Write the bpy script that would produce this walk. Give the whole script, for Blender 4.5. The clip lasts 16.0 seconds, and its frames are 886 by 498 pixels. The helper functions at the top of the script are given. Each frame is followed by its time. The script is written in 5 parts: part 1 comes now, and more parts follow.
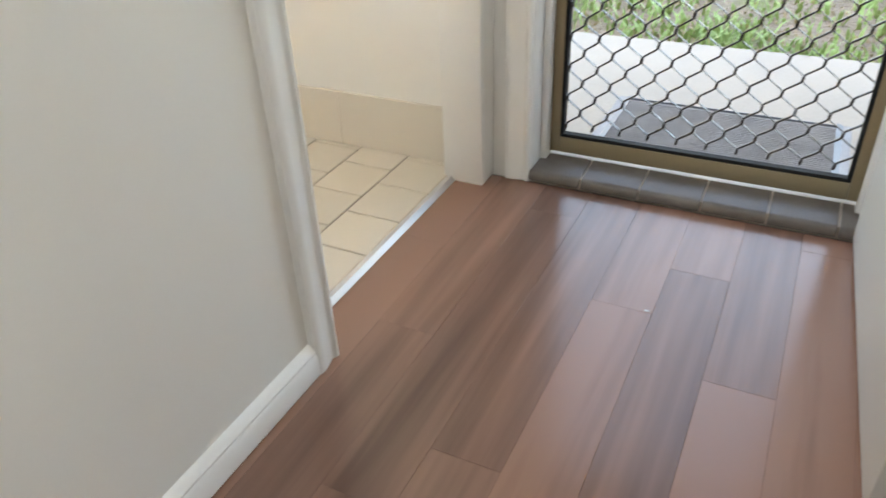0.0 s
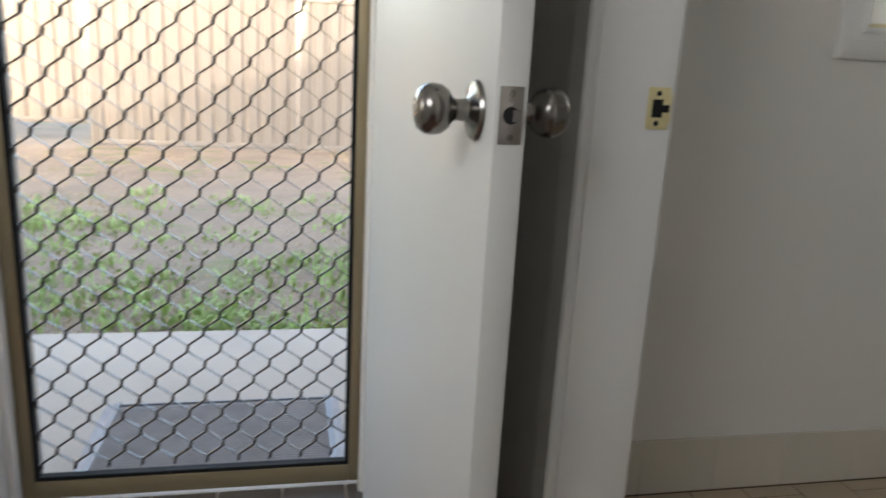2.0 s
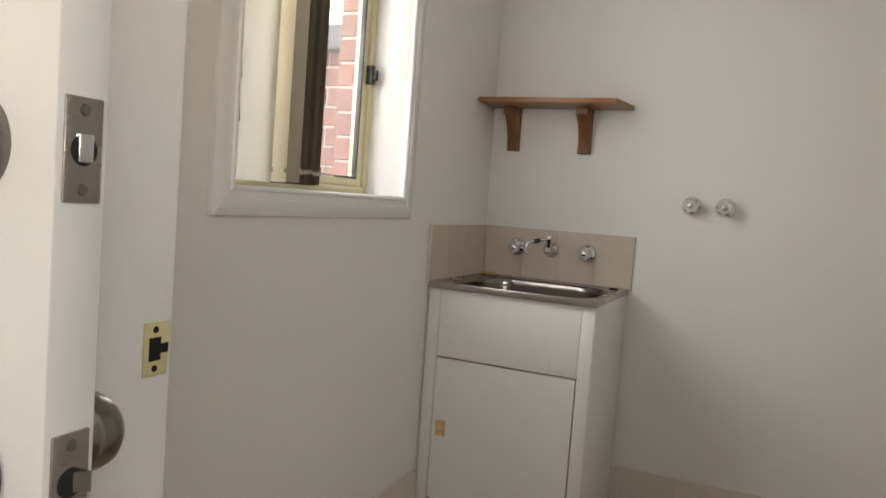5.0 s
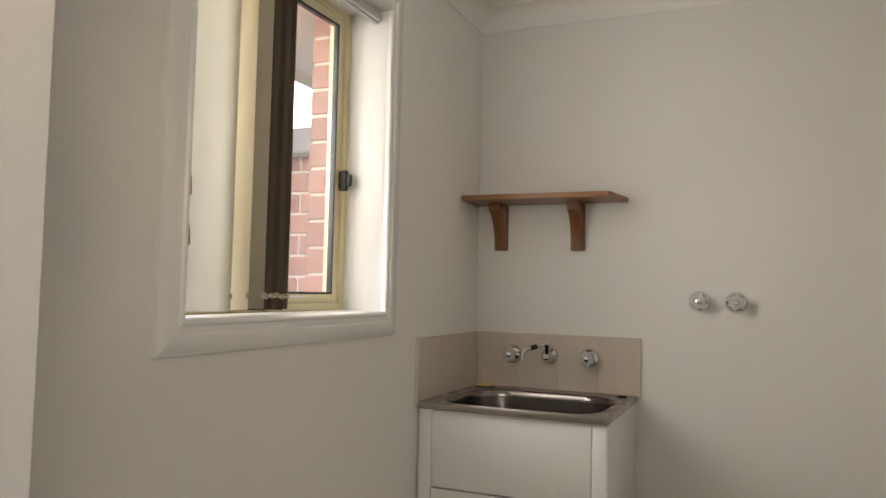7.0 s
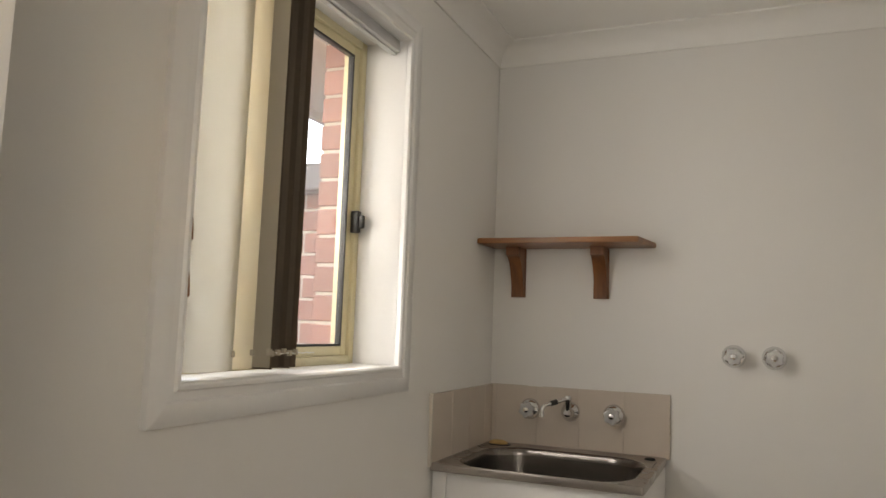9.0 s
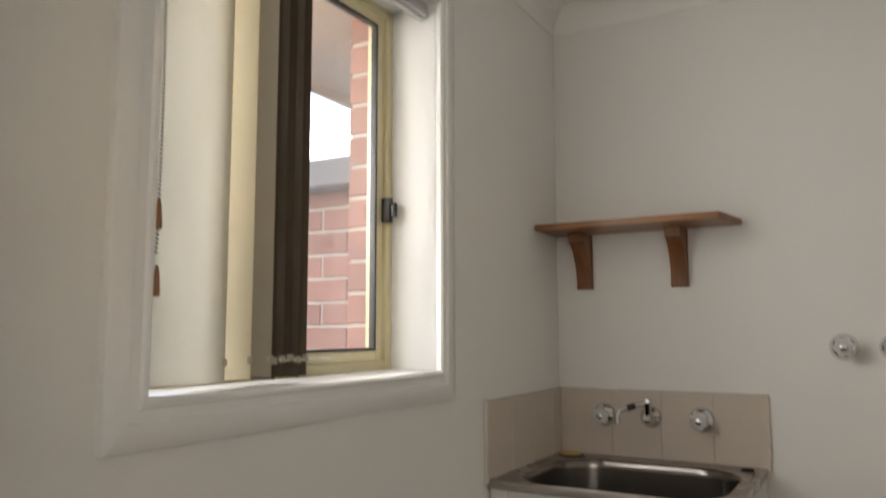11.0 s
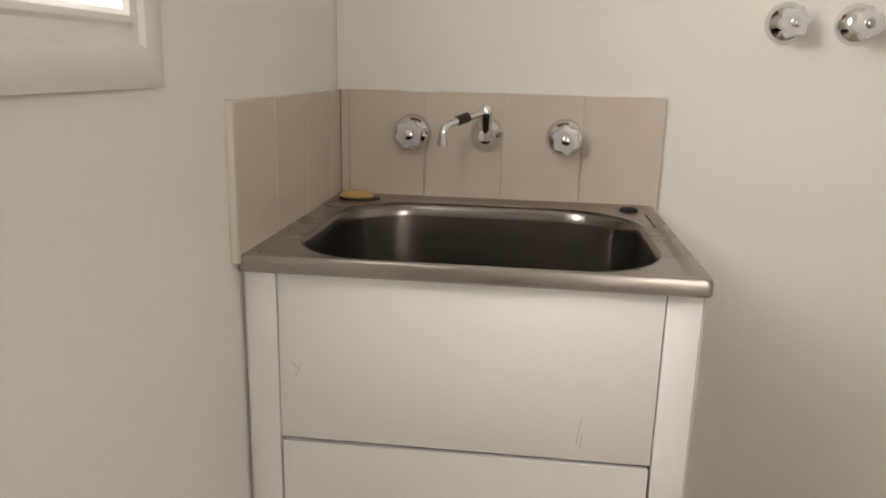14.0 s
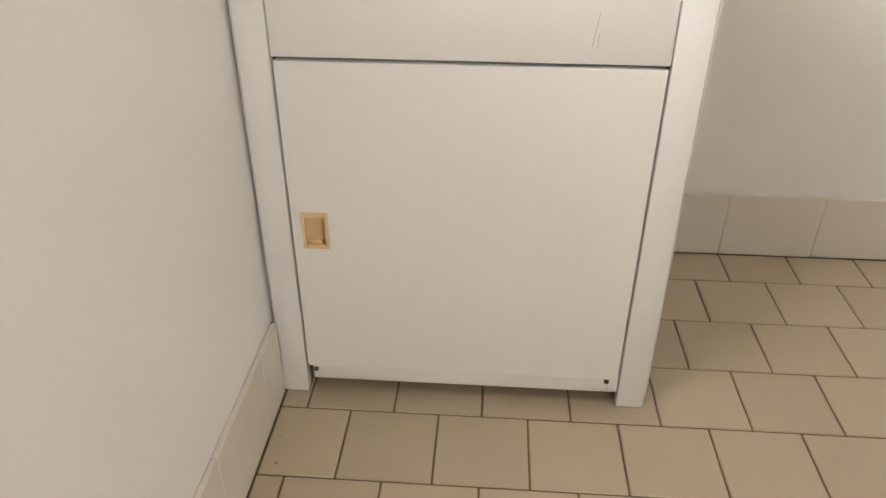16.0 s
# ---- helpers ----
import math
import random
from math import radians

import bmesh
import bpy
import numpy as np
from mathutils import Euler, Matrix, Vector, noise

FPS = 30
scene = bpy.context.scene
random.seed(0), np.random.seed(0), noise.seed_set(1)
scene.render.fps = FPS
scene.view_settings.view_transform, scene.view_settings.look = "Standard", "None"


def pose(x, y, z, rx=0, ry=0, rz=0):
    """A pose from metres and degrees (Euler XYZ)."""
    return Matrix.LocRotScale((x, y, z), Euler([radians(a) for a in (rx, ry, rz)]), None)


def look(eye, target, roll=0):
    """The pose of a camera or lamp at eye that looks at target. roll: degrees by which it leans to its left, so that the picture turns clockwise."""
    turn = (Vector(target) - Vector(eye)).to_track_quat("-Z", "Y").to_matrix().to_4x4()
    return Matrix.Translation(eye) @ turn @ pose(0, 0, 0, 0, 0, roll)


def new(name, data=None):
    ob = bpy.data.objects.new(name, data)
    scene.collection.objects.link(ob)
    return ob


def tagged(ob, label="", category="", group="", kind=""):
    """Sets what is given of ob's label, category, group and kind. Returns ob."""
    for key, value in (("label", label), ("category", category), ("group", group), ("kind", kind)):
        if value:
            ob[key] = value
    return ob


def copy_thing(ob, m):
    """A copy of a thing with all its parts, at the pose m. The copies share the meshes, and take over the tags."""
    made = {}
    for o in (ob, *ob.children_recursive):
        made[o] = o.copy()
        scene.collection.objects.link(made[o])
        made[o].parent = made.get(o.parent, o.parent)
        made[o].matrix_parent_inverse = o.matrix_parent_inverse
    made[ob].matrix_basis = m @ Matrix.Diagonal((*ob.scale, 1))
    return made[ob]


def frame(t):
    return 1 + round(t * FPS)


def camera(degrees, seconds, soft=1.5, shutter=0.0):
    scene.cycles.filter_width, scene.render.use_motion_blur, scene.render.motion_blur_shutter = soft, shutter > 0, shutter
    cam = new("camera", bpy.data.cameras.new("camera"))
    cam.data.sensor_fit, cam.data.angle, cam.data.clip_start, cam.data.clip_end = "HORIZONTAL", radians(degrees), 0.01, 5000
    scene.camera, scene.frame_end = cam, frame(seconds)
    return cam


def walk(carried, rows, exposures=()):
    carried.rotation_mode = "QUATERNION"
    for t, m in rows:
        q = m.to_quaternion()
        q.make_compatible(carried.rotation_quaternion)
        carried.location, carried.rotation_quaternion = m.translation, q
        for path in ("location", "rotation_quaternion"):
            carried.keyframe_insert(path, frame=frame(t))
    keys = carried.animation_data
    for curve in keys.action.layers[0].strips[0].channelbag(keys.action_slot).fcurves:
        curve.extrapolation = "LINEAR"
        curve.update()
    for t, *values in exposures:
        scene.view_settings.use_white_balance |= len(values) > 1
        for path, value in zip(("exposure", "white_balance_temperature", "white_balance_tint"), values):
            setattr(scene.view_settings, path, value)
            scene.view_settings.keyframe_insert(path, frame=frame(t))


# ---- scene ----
cam = camera(61.8, 16.0, shutter=0.25)
PATH = [
    (0, (-2.935, -1.672, 0.933), (-3.71, -0.194, -0.169), -2.7),
    (0.5, (-2.871, -1.619, 0.963), (-3.446, 0.007, -0.051), -2.9),
    (1, (-2.856, -1.592, 1.004), (-3.198, 0.209, 0.204), -0.9),
    (1.5, (-2.888, -1.587, 1.017), (-2.952, 0.312, 0.395), 1.4),
    (2, (-2.927, -1.543, 1.043), (-2.521, 0.353, 0.553), 3.1),
    (2.5, (-2.986, -1.486, 1.073), (-1.987, 0.208, 0.709), 4.7),
    (3, (-2.998, -1.472, 1.093), (-1.728, 0.03, 0.73), 4.8),
    (3.5, (-2.978, -1.4, 1.102), (-1.579, -0.015, 0.748), 3.4),
    (4, (-2.938, -1.272, 1.111), (-1.339, -0.111, 0.803), 4.3),
    (4.5, (-2.973, -1.196, 1.14), (-1.244, -0.214, 0.928), 4.4),
    (4.7, (-3.006, -1.183, 1.153), (-1.216, -0.311, 0.961), 4.5),
    (6.8, (-2.8, -1.112, 1.231), (-0.963, -0.327, 1.325), 1.4),
    (7, (-2.779, -1.068, 1.24), (-0.951, -0.264, 1.349), 1.3),
    (7.5, (-2.73, -0.982, 1.273), (-0.905, -0.179, 1.432), 1.8),
    (8, (-2.696, -0.954, 1.282), (-0.843, -0.229, 1.489), 2.0),
    (8.5, (-2.67, -0.917, 1.282), (-0.801, -0.232, 1.471), 2.5),
    (8.7, (-2.658, -0.919, 1.285), (-0.802, -0.197, 1.469), 2.5),
    (10.8, (-2.43, -0.945, 1.272), (-0.741, 0.070, 1.612), 0.0),
    (11, (-2.361, -0.917, 1.269), (-0.639, 0.077, 1.484), -0.1),
    (11.5, (-2.216, -0.795, 1.19), (-0.414, 0.065, 1.073), 0.3),
    (12, (-2.013, -0.653, 1.16), (-0.177, 0.096, 0.895), 0.6),
    (12.5, (-1.89, -0.639, 1.119), (-0.083, 0.042, 0.597), 0.7),
    (13, (-1.729, -0.615, 1.1), (0.068, 0.082, 0.568), 0.5),
    (13.5, (-1.602, -0.532, 1.102), (0.243, 0.067, 0.614), 0.8),
    (14, (-1.482, -0.396, 1.126), (0.447, -0.17, 0.647), 1.4),
    (14.5, (-1.441, -0.354, 1.03), (0.446, -0.301, 0.371), 2.5),
    (15, (-1.454, -0.352, 0.973), (0.335, -0.247, 0.085), 1.1),
    (15.5, (-1.472, -0.354, 0.911), (0.22, -0.23, -0.149), 0.5),
    (16, (-1.488, -0.352, 0.894), (0.212, -0.234, -0.152), 0.2),
]
walk(cam, [(t, look(eye, target, roll)) for t, eye, target, roll in PATH],
     [(0.0, 4.16, 8300, 15), (0.5, 4.2, 7700, 13), (1.5, 3.68, 7700, 17), (2.3, 3.48, 7700, 17), (3.0, 3.88, 8000, 20), (3.5, 4.0, 8000, 20), (4.7, 3.97, 8500, 19), (8.5, 3.72, 9500, 21), (11.0, 3.68, 8900, 20), (12.0, 4.15, 8800, 21), (13.0, 4.37, 9100, 22), (14.5, 4.68, 9200, 21), (16.0, 5.05, 9000, 22)])

# ---- light ----
world = bpy.data.worlds.new("world")
scene.world = world
world.use_nodes = True
wn = world.node_tree
sky = wn.nodes.new("ShaderNodeTexSky")
sky.sky_type, sky.sun_disc = "NISHITA", False
sky.sun_elevation, sky.sun_rotation = radians(17.5), radians(195)
sky.air_density, sky.dust_density = 1.0, 2.0
wn.nodes["Background"].inputs["Strength"].default_value = 0.13
wn.links.new(sky.outputs["Color"], wn.nodes["Background"].inputs["Color"])
sun_data = bpy.data.lights.new("sun", "SUN")
sun_data.energy, sun_data.angle, sun_data.color = 0.22, radians(0.6), (1.0, 0.93, 0.82)
sun = new("sun", sun_data)
sun.matrix_world = look((-12, -44, 16), (-9.3, -34, 12.8))


def opening_lamp(name, eye, target, wide, high, watts, color):
    """An area lamp as daylight through a window's opening; the hall's opening is made up."""
    d = bpy.data.lights.new(name, "AREA")
    d.shape, d.size, d.size_y, d.energy, d.color = "RECTANGLE", wide, high, watts, color
    new(name, d).matrix_world = look(eye, target)


opening_lamp("window_daylight", (-1.09, -0.012, 1.63), (-1.04, -1.00, 1.56), 0.38, 0.88, 0.42, (0.72, 0.86, 1.0))
opening_lamp("outside_daylight", (-1.50, 0.60, 1.80), (-0.60, -0.60, 1.10), 0.80, 0.75, 0.85, (0.72, 0.86, 1.0))
opening_lamp("room_window_daylight", (-5.22, -0.85, 1.50), (-2.0, -0.75, 1.2), 1.1, 1.1, 0.75, (0.72, 0.86, 1.0))
# fill lamp added to brighten the laundry through its doorway; no known source
opening_lamp("hall_fill_light", (-3.66, -1.78, 1.66), (-0.5, -0.20, 0.50), 0.76, 0.58, 1.25, (0.72, 0.86, 1.0))


# ---- materials ----
def node_mat(name):
    m = bpy.data.materials.new(name)
    m.use_nodes = True
    return m, m.node_tree, m.node_tree.nodes["Principled BSDF"]


def mat(name, color, rough=0.5, metal=0.0, vary=0.08, scale=(6, 6, 6), bump=0.15, fine=180.0, depth=0.002, each=0.0, coat=0.0, rough_vary=0.08, stain=None):
    """A surface with tone that varies at two scales, a fine relief, and a tone of its own for each object."""
    m, t, p = node_mat(name)
    n, link = t.nodes, t.links
    geo = n.new("ShaderNodeNewGeometry")
    mp = n.new("ShaderNodeMapping")
    mp.inputs["Scale"].default_value = scale
    link.new(geo.outputs["Position"], mp.inputs["Vector"])
    big = n.new("ShaderNodeTexNoise")
    big.inputs["Scale"].default_value, big.inputs["Detail"].default_value = 1.0, 6.0
    link.new(mp.outputs["Vector"], big.inputs["Vector"])
    small = n.new("ShaderNodeTexNoise")
    small.inputs["Scale"].default_value, small.inputs["Detail"].default_value = fine, 3.0
    link.new(geo.outputs["Position"], small.inputs["Vector"])
    info = n.new("ShaderNodeObjectInfo")
    mix1 = n.new("ShaderNodeMath"); mix1.operation = "MULTIPLY_ADD"
    link.new(big.outputs["Fac"], mix1.inputs[0]); mix1.inputs[1].default_value = 2 * vary; mix1.inputs[2].default_value = 1 - vary
    mix2 = n.new("ShaderNodeMath"); mix2.operation = "MULTIPLY_ADD"
    link.new(small.outputs["Fac"], mix2.inputs[0]); mix2.inputs[1].default_value = vary; mix2.inputs[2].default_value = -vary / 2
    mix3 = n.new("ShaderNodeMath"); mix3.operation = "MULTIPLY_ADD"
    link.new(info.outputs["Random"], mix3.inputs[0]); mix3.inputs[1].default_value = 2 * each; mix3.inputs[2].default_value = -each
    add = n.new("ShaderNodeMath"); link.new(mix1.outputs[0], add.inputs[0]); link.new(mix2.outputs[0], add.inputs[1])
    add2 = n.new("ShaderNodeMath"); link.new(add.outputs[0], add2.inputs[0]); link.new(mix3.outputs[0], add2.inputs[1])
    mul = n.new("ShaderNodeVectorMath"); mul.operation = "SCALE"
    mul.inputs[0].default_value = color
    link.new(add2.outputs[0], mul.inputs["Scale"])
    out = mul.outputs[0]
    if stain:
        spot = n.new("ShaderNodeTexNoise")
        spot.inputs["Scale"].default_value, spot.inputs["Detail"].default_value = stain[1], 8.0
        link.new(geo.outputs["Position"], spot.inputs["Vector"])
        ramp = n.new("ShaderNodeValToRGB")
        ramp.color_ramp.elements[0].position, ramp.color_ramp.elements[1].position = stain[2], stain[2] + 0.12
        link.new(spot.outputs["Fac"], ramp.inputs["Fac"])
        blend = n.new("ShaderNodeMix"); blend.data_type = "RGBA"
        link.new(ramp.outputs["Color"], blend.inputs["Factor"])
        link.new(out, blend.inputs[6]); blend.inputs[7].default_value = (*stain[0], 1)
        out = blend.outputs[2]
    link.new(out, p.inputs["Base Color"])
    p.inputs["Metallic"].default_value = metal
    rr = n.new("ShaderNodeMath"); rr.operation = "MULTIPLY_ADD"
    link.new(big.outputs["Fac"], rr.inputs[0]); rr.inputs[1].default_value = 2 * rough_vary; rr.inputs[2].default_value = max(0.02, rough - rough_vary)
    link.new(rr.outputs[0], p.inputs["Roughness"])
    p.inputs["Coat Weight"].default_value = coat
    if bump:
        b = n.new("ShaderNodeBump")
        b.inputs["Strength"].default_value, b.inputs["Distance"].default_value = bump, depth
        link.new(small.outputs["Fac"], b.inputs["Height"])
        link.new(b.outputs["Normal"], p.inputs["Normal"])
    return m


def wood(name, dark, light, grain, rough, spread=0.5, bump=0.25, coat=0.0):
    """Boards whose grain runs along the axis with the small scale; every board has its own tone."""
    m, t, p = node_mat(name)
    n, link = t.nodes, t.links
    geo = n.new("ShaderNodeNewGeometry")
    info = n.new("ShaderNodeObjectInfo")
    shift = n.new("ShaderNodeMath"); shift.operation = "MULTIPLY"
    link.new(info.outputs["Random"], shift.inputs[0]); shift.inputs[1].default_value = 37.0
    off = n.new("ShaderNodeVectorMath"); off.operation = "ADD"
    link.new(geo.outputs["Position"], off.inputs[0]); link.new(shift.outputs[0], off.inputs[1])
    mp = n.new("ShaderNodeMapping"); mp.inputs["Scale"].default_value = grain
    link.new(off.outputs[0], mp.inputs["Vector"])
    a = n.new("ShaderNodeTexNoise"); a.inputs["Scale"].default_value, a.inputs["Detail"].default_value, a.inputs["Distortion"].default_value = 1.0, 2.5, 0.3
    link.new(mp.outputs["Vector"], a.inputs["Vector"])
    c = n.new("ShaderNodeTexNoise"); c.inputs["Scale"].default_value, c.inputs["Detail"].default_value = 4.5, 4.0
    link.new(mp.outputs["Vector"], c.inputs["Vector"])
    s = n.new("ShaderNodeMath"); s.operation = "MULTIPLY_ADD"
    link.new(c.outputs["Fac"], s.inputs[0]); s.inputs[1].default_value = 0.24; link.new(a.outputs["Fac"], s.inputs[2])
    s2 = n.new("ShaderNodeMath"); s2.operation = "MULTIPLY_ADD"
    link.new(info.outputs["Random"], s2.inputs[0]); s2.inputs[1].default_value = spread; link.new(s.outputs[0], s2.inputs[2])
    ramp = n.new("ShaderNodeValToRGB")
    ramp.color_ramp.elements[0].position, ramp.color_ramp.elements[0].color = 0.32, (*dark, 1)
    ramp.color_ramp.elements[1].position, ramp.color_ramp.elements[1].color = 1.05 + spread * 0.55, (*light, 1)
    link.new(s2.outputs[0], ramp.inputs["Fac"])
    link.new(ramp.outputs["Color"], p.inputs["Base Color"])
    rr = n.new("ShaderNodeMath"); rr.operation = "MULTIPLY_ADD"
    link.new(c.outputs["Fac"], rr.inputs[0]); rr.inputs[1].default_value = 0.2; rr.inputs[2].default_value = rough - 0.1
    link.new(rr.outputs[0], p.inputs["Roughness"])
    p.inputs["Coat Weight"].default_value = coat
    b = n.new("ShaderNodeBump"); b.inputs["Strength"].default_value, b.inputs["Distance"].default_value = bump, 0.0006
    link.new(c.outputs["Fac"], b.inputs["Height"]); link.new(b.outputs["Normal"], p.inputs["Normal"])
    return m


M_WALL = mat("wall_paint", (0.80, 0.785, 0.755), 0.55, vary=0.03, scale=(1.5, 1.5, 1.5), bump=0.12, fine=260, depth=0.0008)
M_CEIL = mat("ceiling_paint", (0.86, 0.85, 0.82), 0.7, vary=0.02, scale=(1, 1, 1), bump=0.05)
M_TRIM = mat("trim_paint", (0.82, 0.815, 0.80), 0.32, vary=0.03, bump=0.06, fine=90, depth=0.001, stain=((0.62, 0.60, 0.56), 9.0, 0.72))
M_DOOR = mat("door_paint", (0.59, 0.585, 0.565), 0.46, vary=0.03, scale=(2, 2, 1), bump=0.04, fine=140, depth=0.0005, rough_vary=0.02)
M_PLANK = wood("vinyl_plank", (0.066, 0.035, 0.028), (0.30, 0.162, 0.118), (15, 0.8, 8), 0.21, spread=0.60, bump=0.03)
M_PINE = wood("pine", (0.13, 0.045, 0.014), (0.41, 0.17, 0.055), (30, 2.5, 30), 0.38, spread=0.15, bump=0.2, coat=0.15)
M_PINE_V = wood("pine_upright", (0.11, 0.032, 0.010), (0.32, 0.12, 0.036), (30, 30, 2.5), 0.38, spread=0.2, bump=0.2, coat=0.15)
M_TILE = mat("floor_tile", (0.47, 0.375, 0.27), 0.33, vary=0.10, scale=(5, 5, 5), bump=0.1, fine=120, depth=0.0008, each=0.05, stain=((0.36, 0.28, 0.19), 14.0, 0.70))
M_TILE2 = mat("pale_floor_tile", (0.64, 0.575, 0.485), 0.33, vary=0.06, scale=(5, 5, 5), bump=0.08, fine=120, depth=0.0008, each=0.04)
M_GROUT = mat("brown_grout", (0.15, 0.105, 0.065), 0.9, vary=0.2, bump=0.5, fine=300)
M_GROUT2 = mat("wall_grout", (0.56, 0.49, 0.42), 0.9, vary=0.1, bump=0.3, fine=300)
M_SKTILE = mat("skirting_tile", (0.69, 0.635, 0.56), 0.22, vary=0.04, bump=0.05, each=0.02)
M_SPTILE = mat("splashback_tile", (0.63, 0.54, 0.465), 0.18, vary=0.05, scale=(9, 9, 9), bump=0.05, each=0.03)
M_SILLTILE = mat("brown_quarry_tile", (0.145, 0.127, 0.117), 0.35, vary=0.25, scale=(20, 20, 20), bump=0.25, fine=160, each=0.015)
M_CABINET = mat("white_enamel", (0.80, 0.79, 0.77), 0.34, vary=0.03, scale=(3, 3, 3), bump=0.05, fine=60, depth=0.0008, stain=((0.66, 0.62, 0.56), 5.0, 0.73))
# same steel as the rim, darkened in colour for the shade inside the bowl
M_STEEL_SHADED = mat("shaded_bowl_steel", (0.24, 0.22, 0.205), 0.20, 1.0, vary=0.10, scale=(14, 3, 14), bump=0.05, fine=400, depth=0.0004, rough_vary=0.07)
M_STEEL_RIM = mat("satin_steel", (0.37, 0.335, 0.31), 0.28, 1.0, vary=0.12, scale=(18, 4, 18), bump=0.06, fine=300, depth=0.0004, rough_vary=0.08)
M_CHROME = mat("chrome", (0.72, 0.72, 0.72), 0.07, 1.0, vary=0.04, bump=0.0, rough_vary=0.03)
M_NICKEL = mat("brushed_nickel", (0.23, 0.215, 0.20), 0.23, 1.0, vary=0.08, scale=(30, 30, 30), bump=0.03, fine=300, depth=0.0003)
M_BRASS = mat("brass_plate", (0.84, 0.74, 0.42), 0.36, 0.5, vary=0.12, scale=(60, 60, 60), bump=0.08)
M_BLACK = mat("black_plastic", (0.012, 0.012, 0.012), 0.4, vary=0.1, bump=0.1)
M_VOID = mat("dark_hole", (0.006, 0.006, 0.006), 0.9, vary=0.1, bump=0.0)
M_BRONZE = mat("bronze_aluminium", (0.34, 0.275, 0.175), 0.38, 0.35, vary=0.06, bump=0.06)
M_GRILLE = mat("black_grille", (0.026, 0.021, 0.017), 0.30, 0.0, vary=0.2, bump=0.1)
M_CREAM = mat("primrose_aluminium", (0.72, 0.64, 0.42), 0.36, 0.1, vary=0.05, bump=0.05)
M_HANDLE = mat("cream_plastic", (0.76, 0.53, 0.30), 0.4, vary=0.05, bump=0.05)
M_SOAP = mat("ochre_soap", (0.60, 0.40, 0.17), 0.55, vary=0.2, scale=(60, 60, 60), bump=0.3)
M_BRICK = mat("red_brick", (0.33, 0.145, 0.115), 0.85, vary=0.22, scale=(16, 16, 30), bump=0.6, fine=140, depth=0.003, each=0.16, stain=((0.22, 0.13, 0.12), 7.0, 0.66))
M_MORTAR = mat("mortar", (0.52, 0.46, 0.40), 0.95, vary=0.12, scale=(20, 20, 20), bump=0.6, fine=300, depth=0.003)
M_SOFFIT = mat("soffit_board", (0.70, 0.56, 0.44), 0.6, vary=0.04, bump=0.05)
M_CONCRETE = mat("concrete", (0.44, 0.37, 0.30), 0.85, vary=0.16, scale=(3, 3, 3), bump=0.5, fine=120, depth=0.003, stain=((0.40, 0.35, 0.30), 2.5, 0.62))
M_SOIL = mat("dry_lawn_soil", (0.30, 0.225, 0.16), 0.95, vary=0.35, scale=(2.2, 2.2, 2.2), bump=0.9, fine=45, depth=0.03, stain=((0.20, 0.21, 0.09), 2.6, 0.56))
M_GRASS = mat("grass_blade", (0.30, 0.43, 0.14), 0.6, vary=0.55, scale=(3, 3, 3), bump=0.0)
M_STRAW = mat("dry_straw", (0.46, 0.36, 0.20), 0.8, vary=0.35, scale=(5, 5, 5), bump=0.0)
M_FENCE = mat("cream_sheet_steel", (0.20, 0.19, 0.173), 0.42, vary=0.06, scale=(2, 2, 1), bump=0.05)
M_RUBBER = mat("doormat_rubber", (0.30, 0.28, 0.275), 0.6, vary=0.35, scale=(10, 10, 10), bump=0.8, fine=220, depth=0.004)
M_RUBBER_EDGE = mat("doormat_edge", (0.15, 0.16, 0.18), 0.45, vary=0.12, bump=0.15)
M_ROOF = mat("roof_sheet", (0.17, 0.16, 0.18), 0.6, vary=0.12, bump=0.1)
M_STRIP = mat("aluminium_strip", (0.62, 0.62, 0.62), 0.50, 0.8, vary=0.1, bump=0.1)
M_WHITEPL = mat("white_plastic", (0.78, 0.77, 0.73), 0.35, vary=0.03, bump=0.03)

M_FABRIC, _t, _p = node_mat("blind_fabric")
_p.inputs["Base Color"].default_value, _p.inputs["Roughness"].default_value = (0.58, 0.56, 0.52, 1), 0.85
_tr = _t.nodes.new("ShaderNodeBsdfTranslucent")
_tr.inputs["Color"].default_value = (0.72, 0.69, 0.62, 1)
_mx = _t.nodes.new("ShaderNodeMixShader")
_mx.inputs[0].default_value = 0.70
_t.links.new(_p.outputs[0], _mx.inputs[1]); _t.links.new(_tr.outputs[0], _mx.inputs[2])
_t.links.new(_mx.outputs[0], _t.nodes["Material Output"].inputs["Surface"])
_w = _t.nodes.new("ShaderNodeTexNoise"); _w.inputs["Scale"].default_value = 500
_b = _t.nodes.new("ShaderNodeBump"); _b.inputs["Strength"].default_value, _b.inputs["Distance"].default_value = 0.3, 0.0006
_t.links.new(_w.outputs["Fac"], _b.inputs["Height"]); _t.links.new(_b.outputs["Normal"], _p.inputs["Normal"])

M_FABRIC_C = M_FABRIC.copy()
M_FABRIC_C.name = "cream_blind_fabric"
M_FABRIC_C.node_tree.nodes["Principled BSDF"].inputs["Base Color"].default_value = (0.66, 0.60, 0.47, 1)
M_FABRIC_C.node_tree.nodes["Translucent BSDF"].inputs["Color"].default_value = (0.78, 0.70, 0.54, 1)
# darker copies of the cream fabric: the bunch's shade put into the colour
M_FABRIC_B = mat("shaded_blind_fabric", (0.12, 0.088, 0.06), 0.85, vary=0.08, bump=0.3, fine=500, depth=0.0006)
M_FABRIC_G = mat("half_shaded_blind_fabric", (0.44, 0.385, 0.30), 0.85, vary=0.06, bump=0.3, fine=500, depth=0.0006)
M_GLASS, _t, _p = node_mat("window_glass")
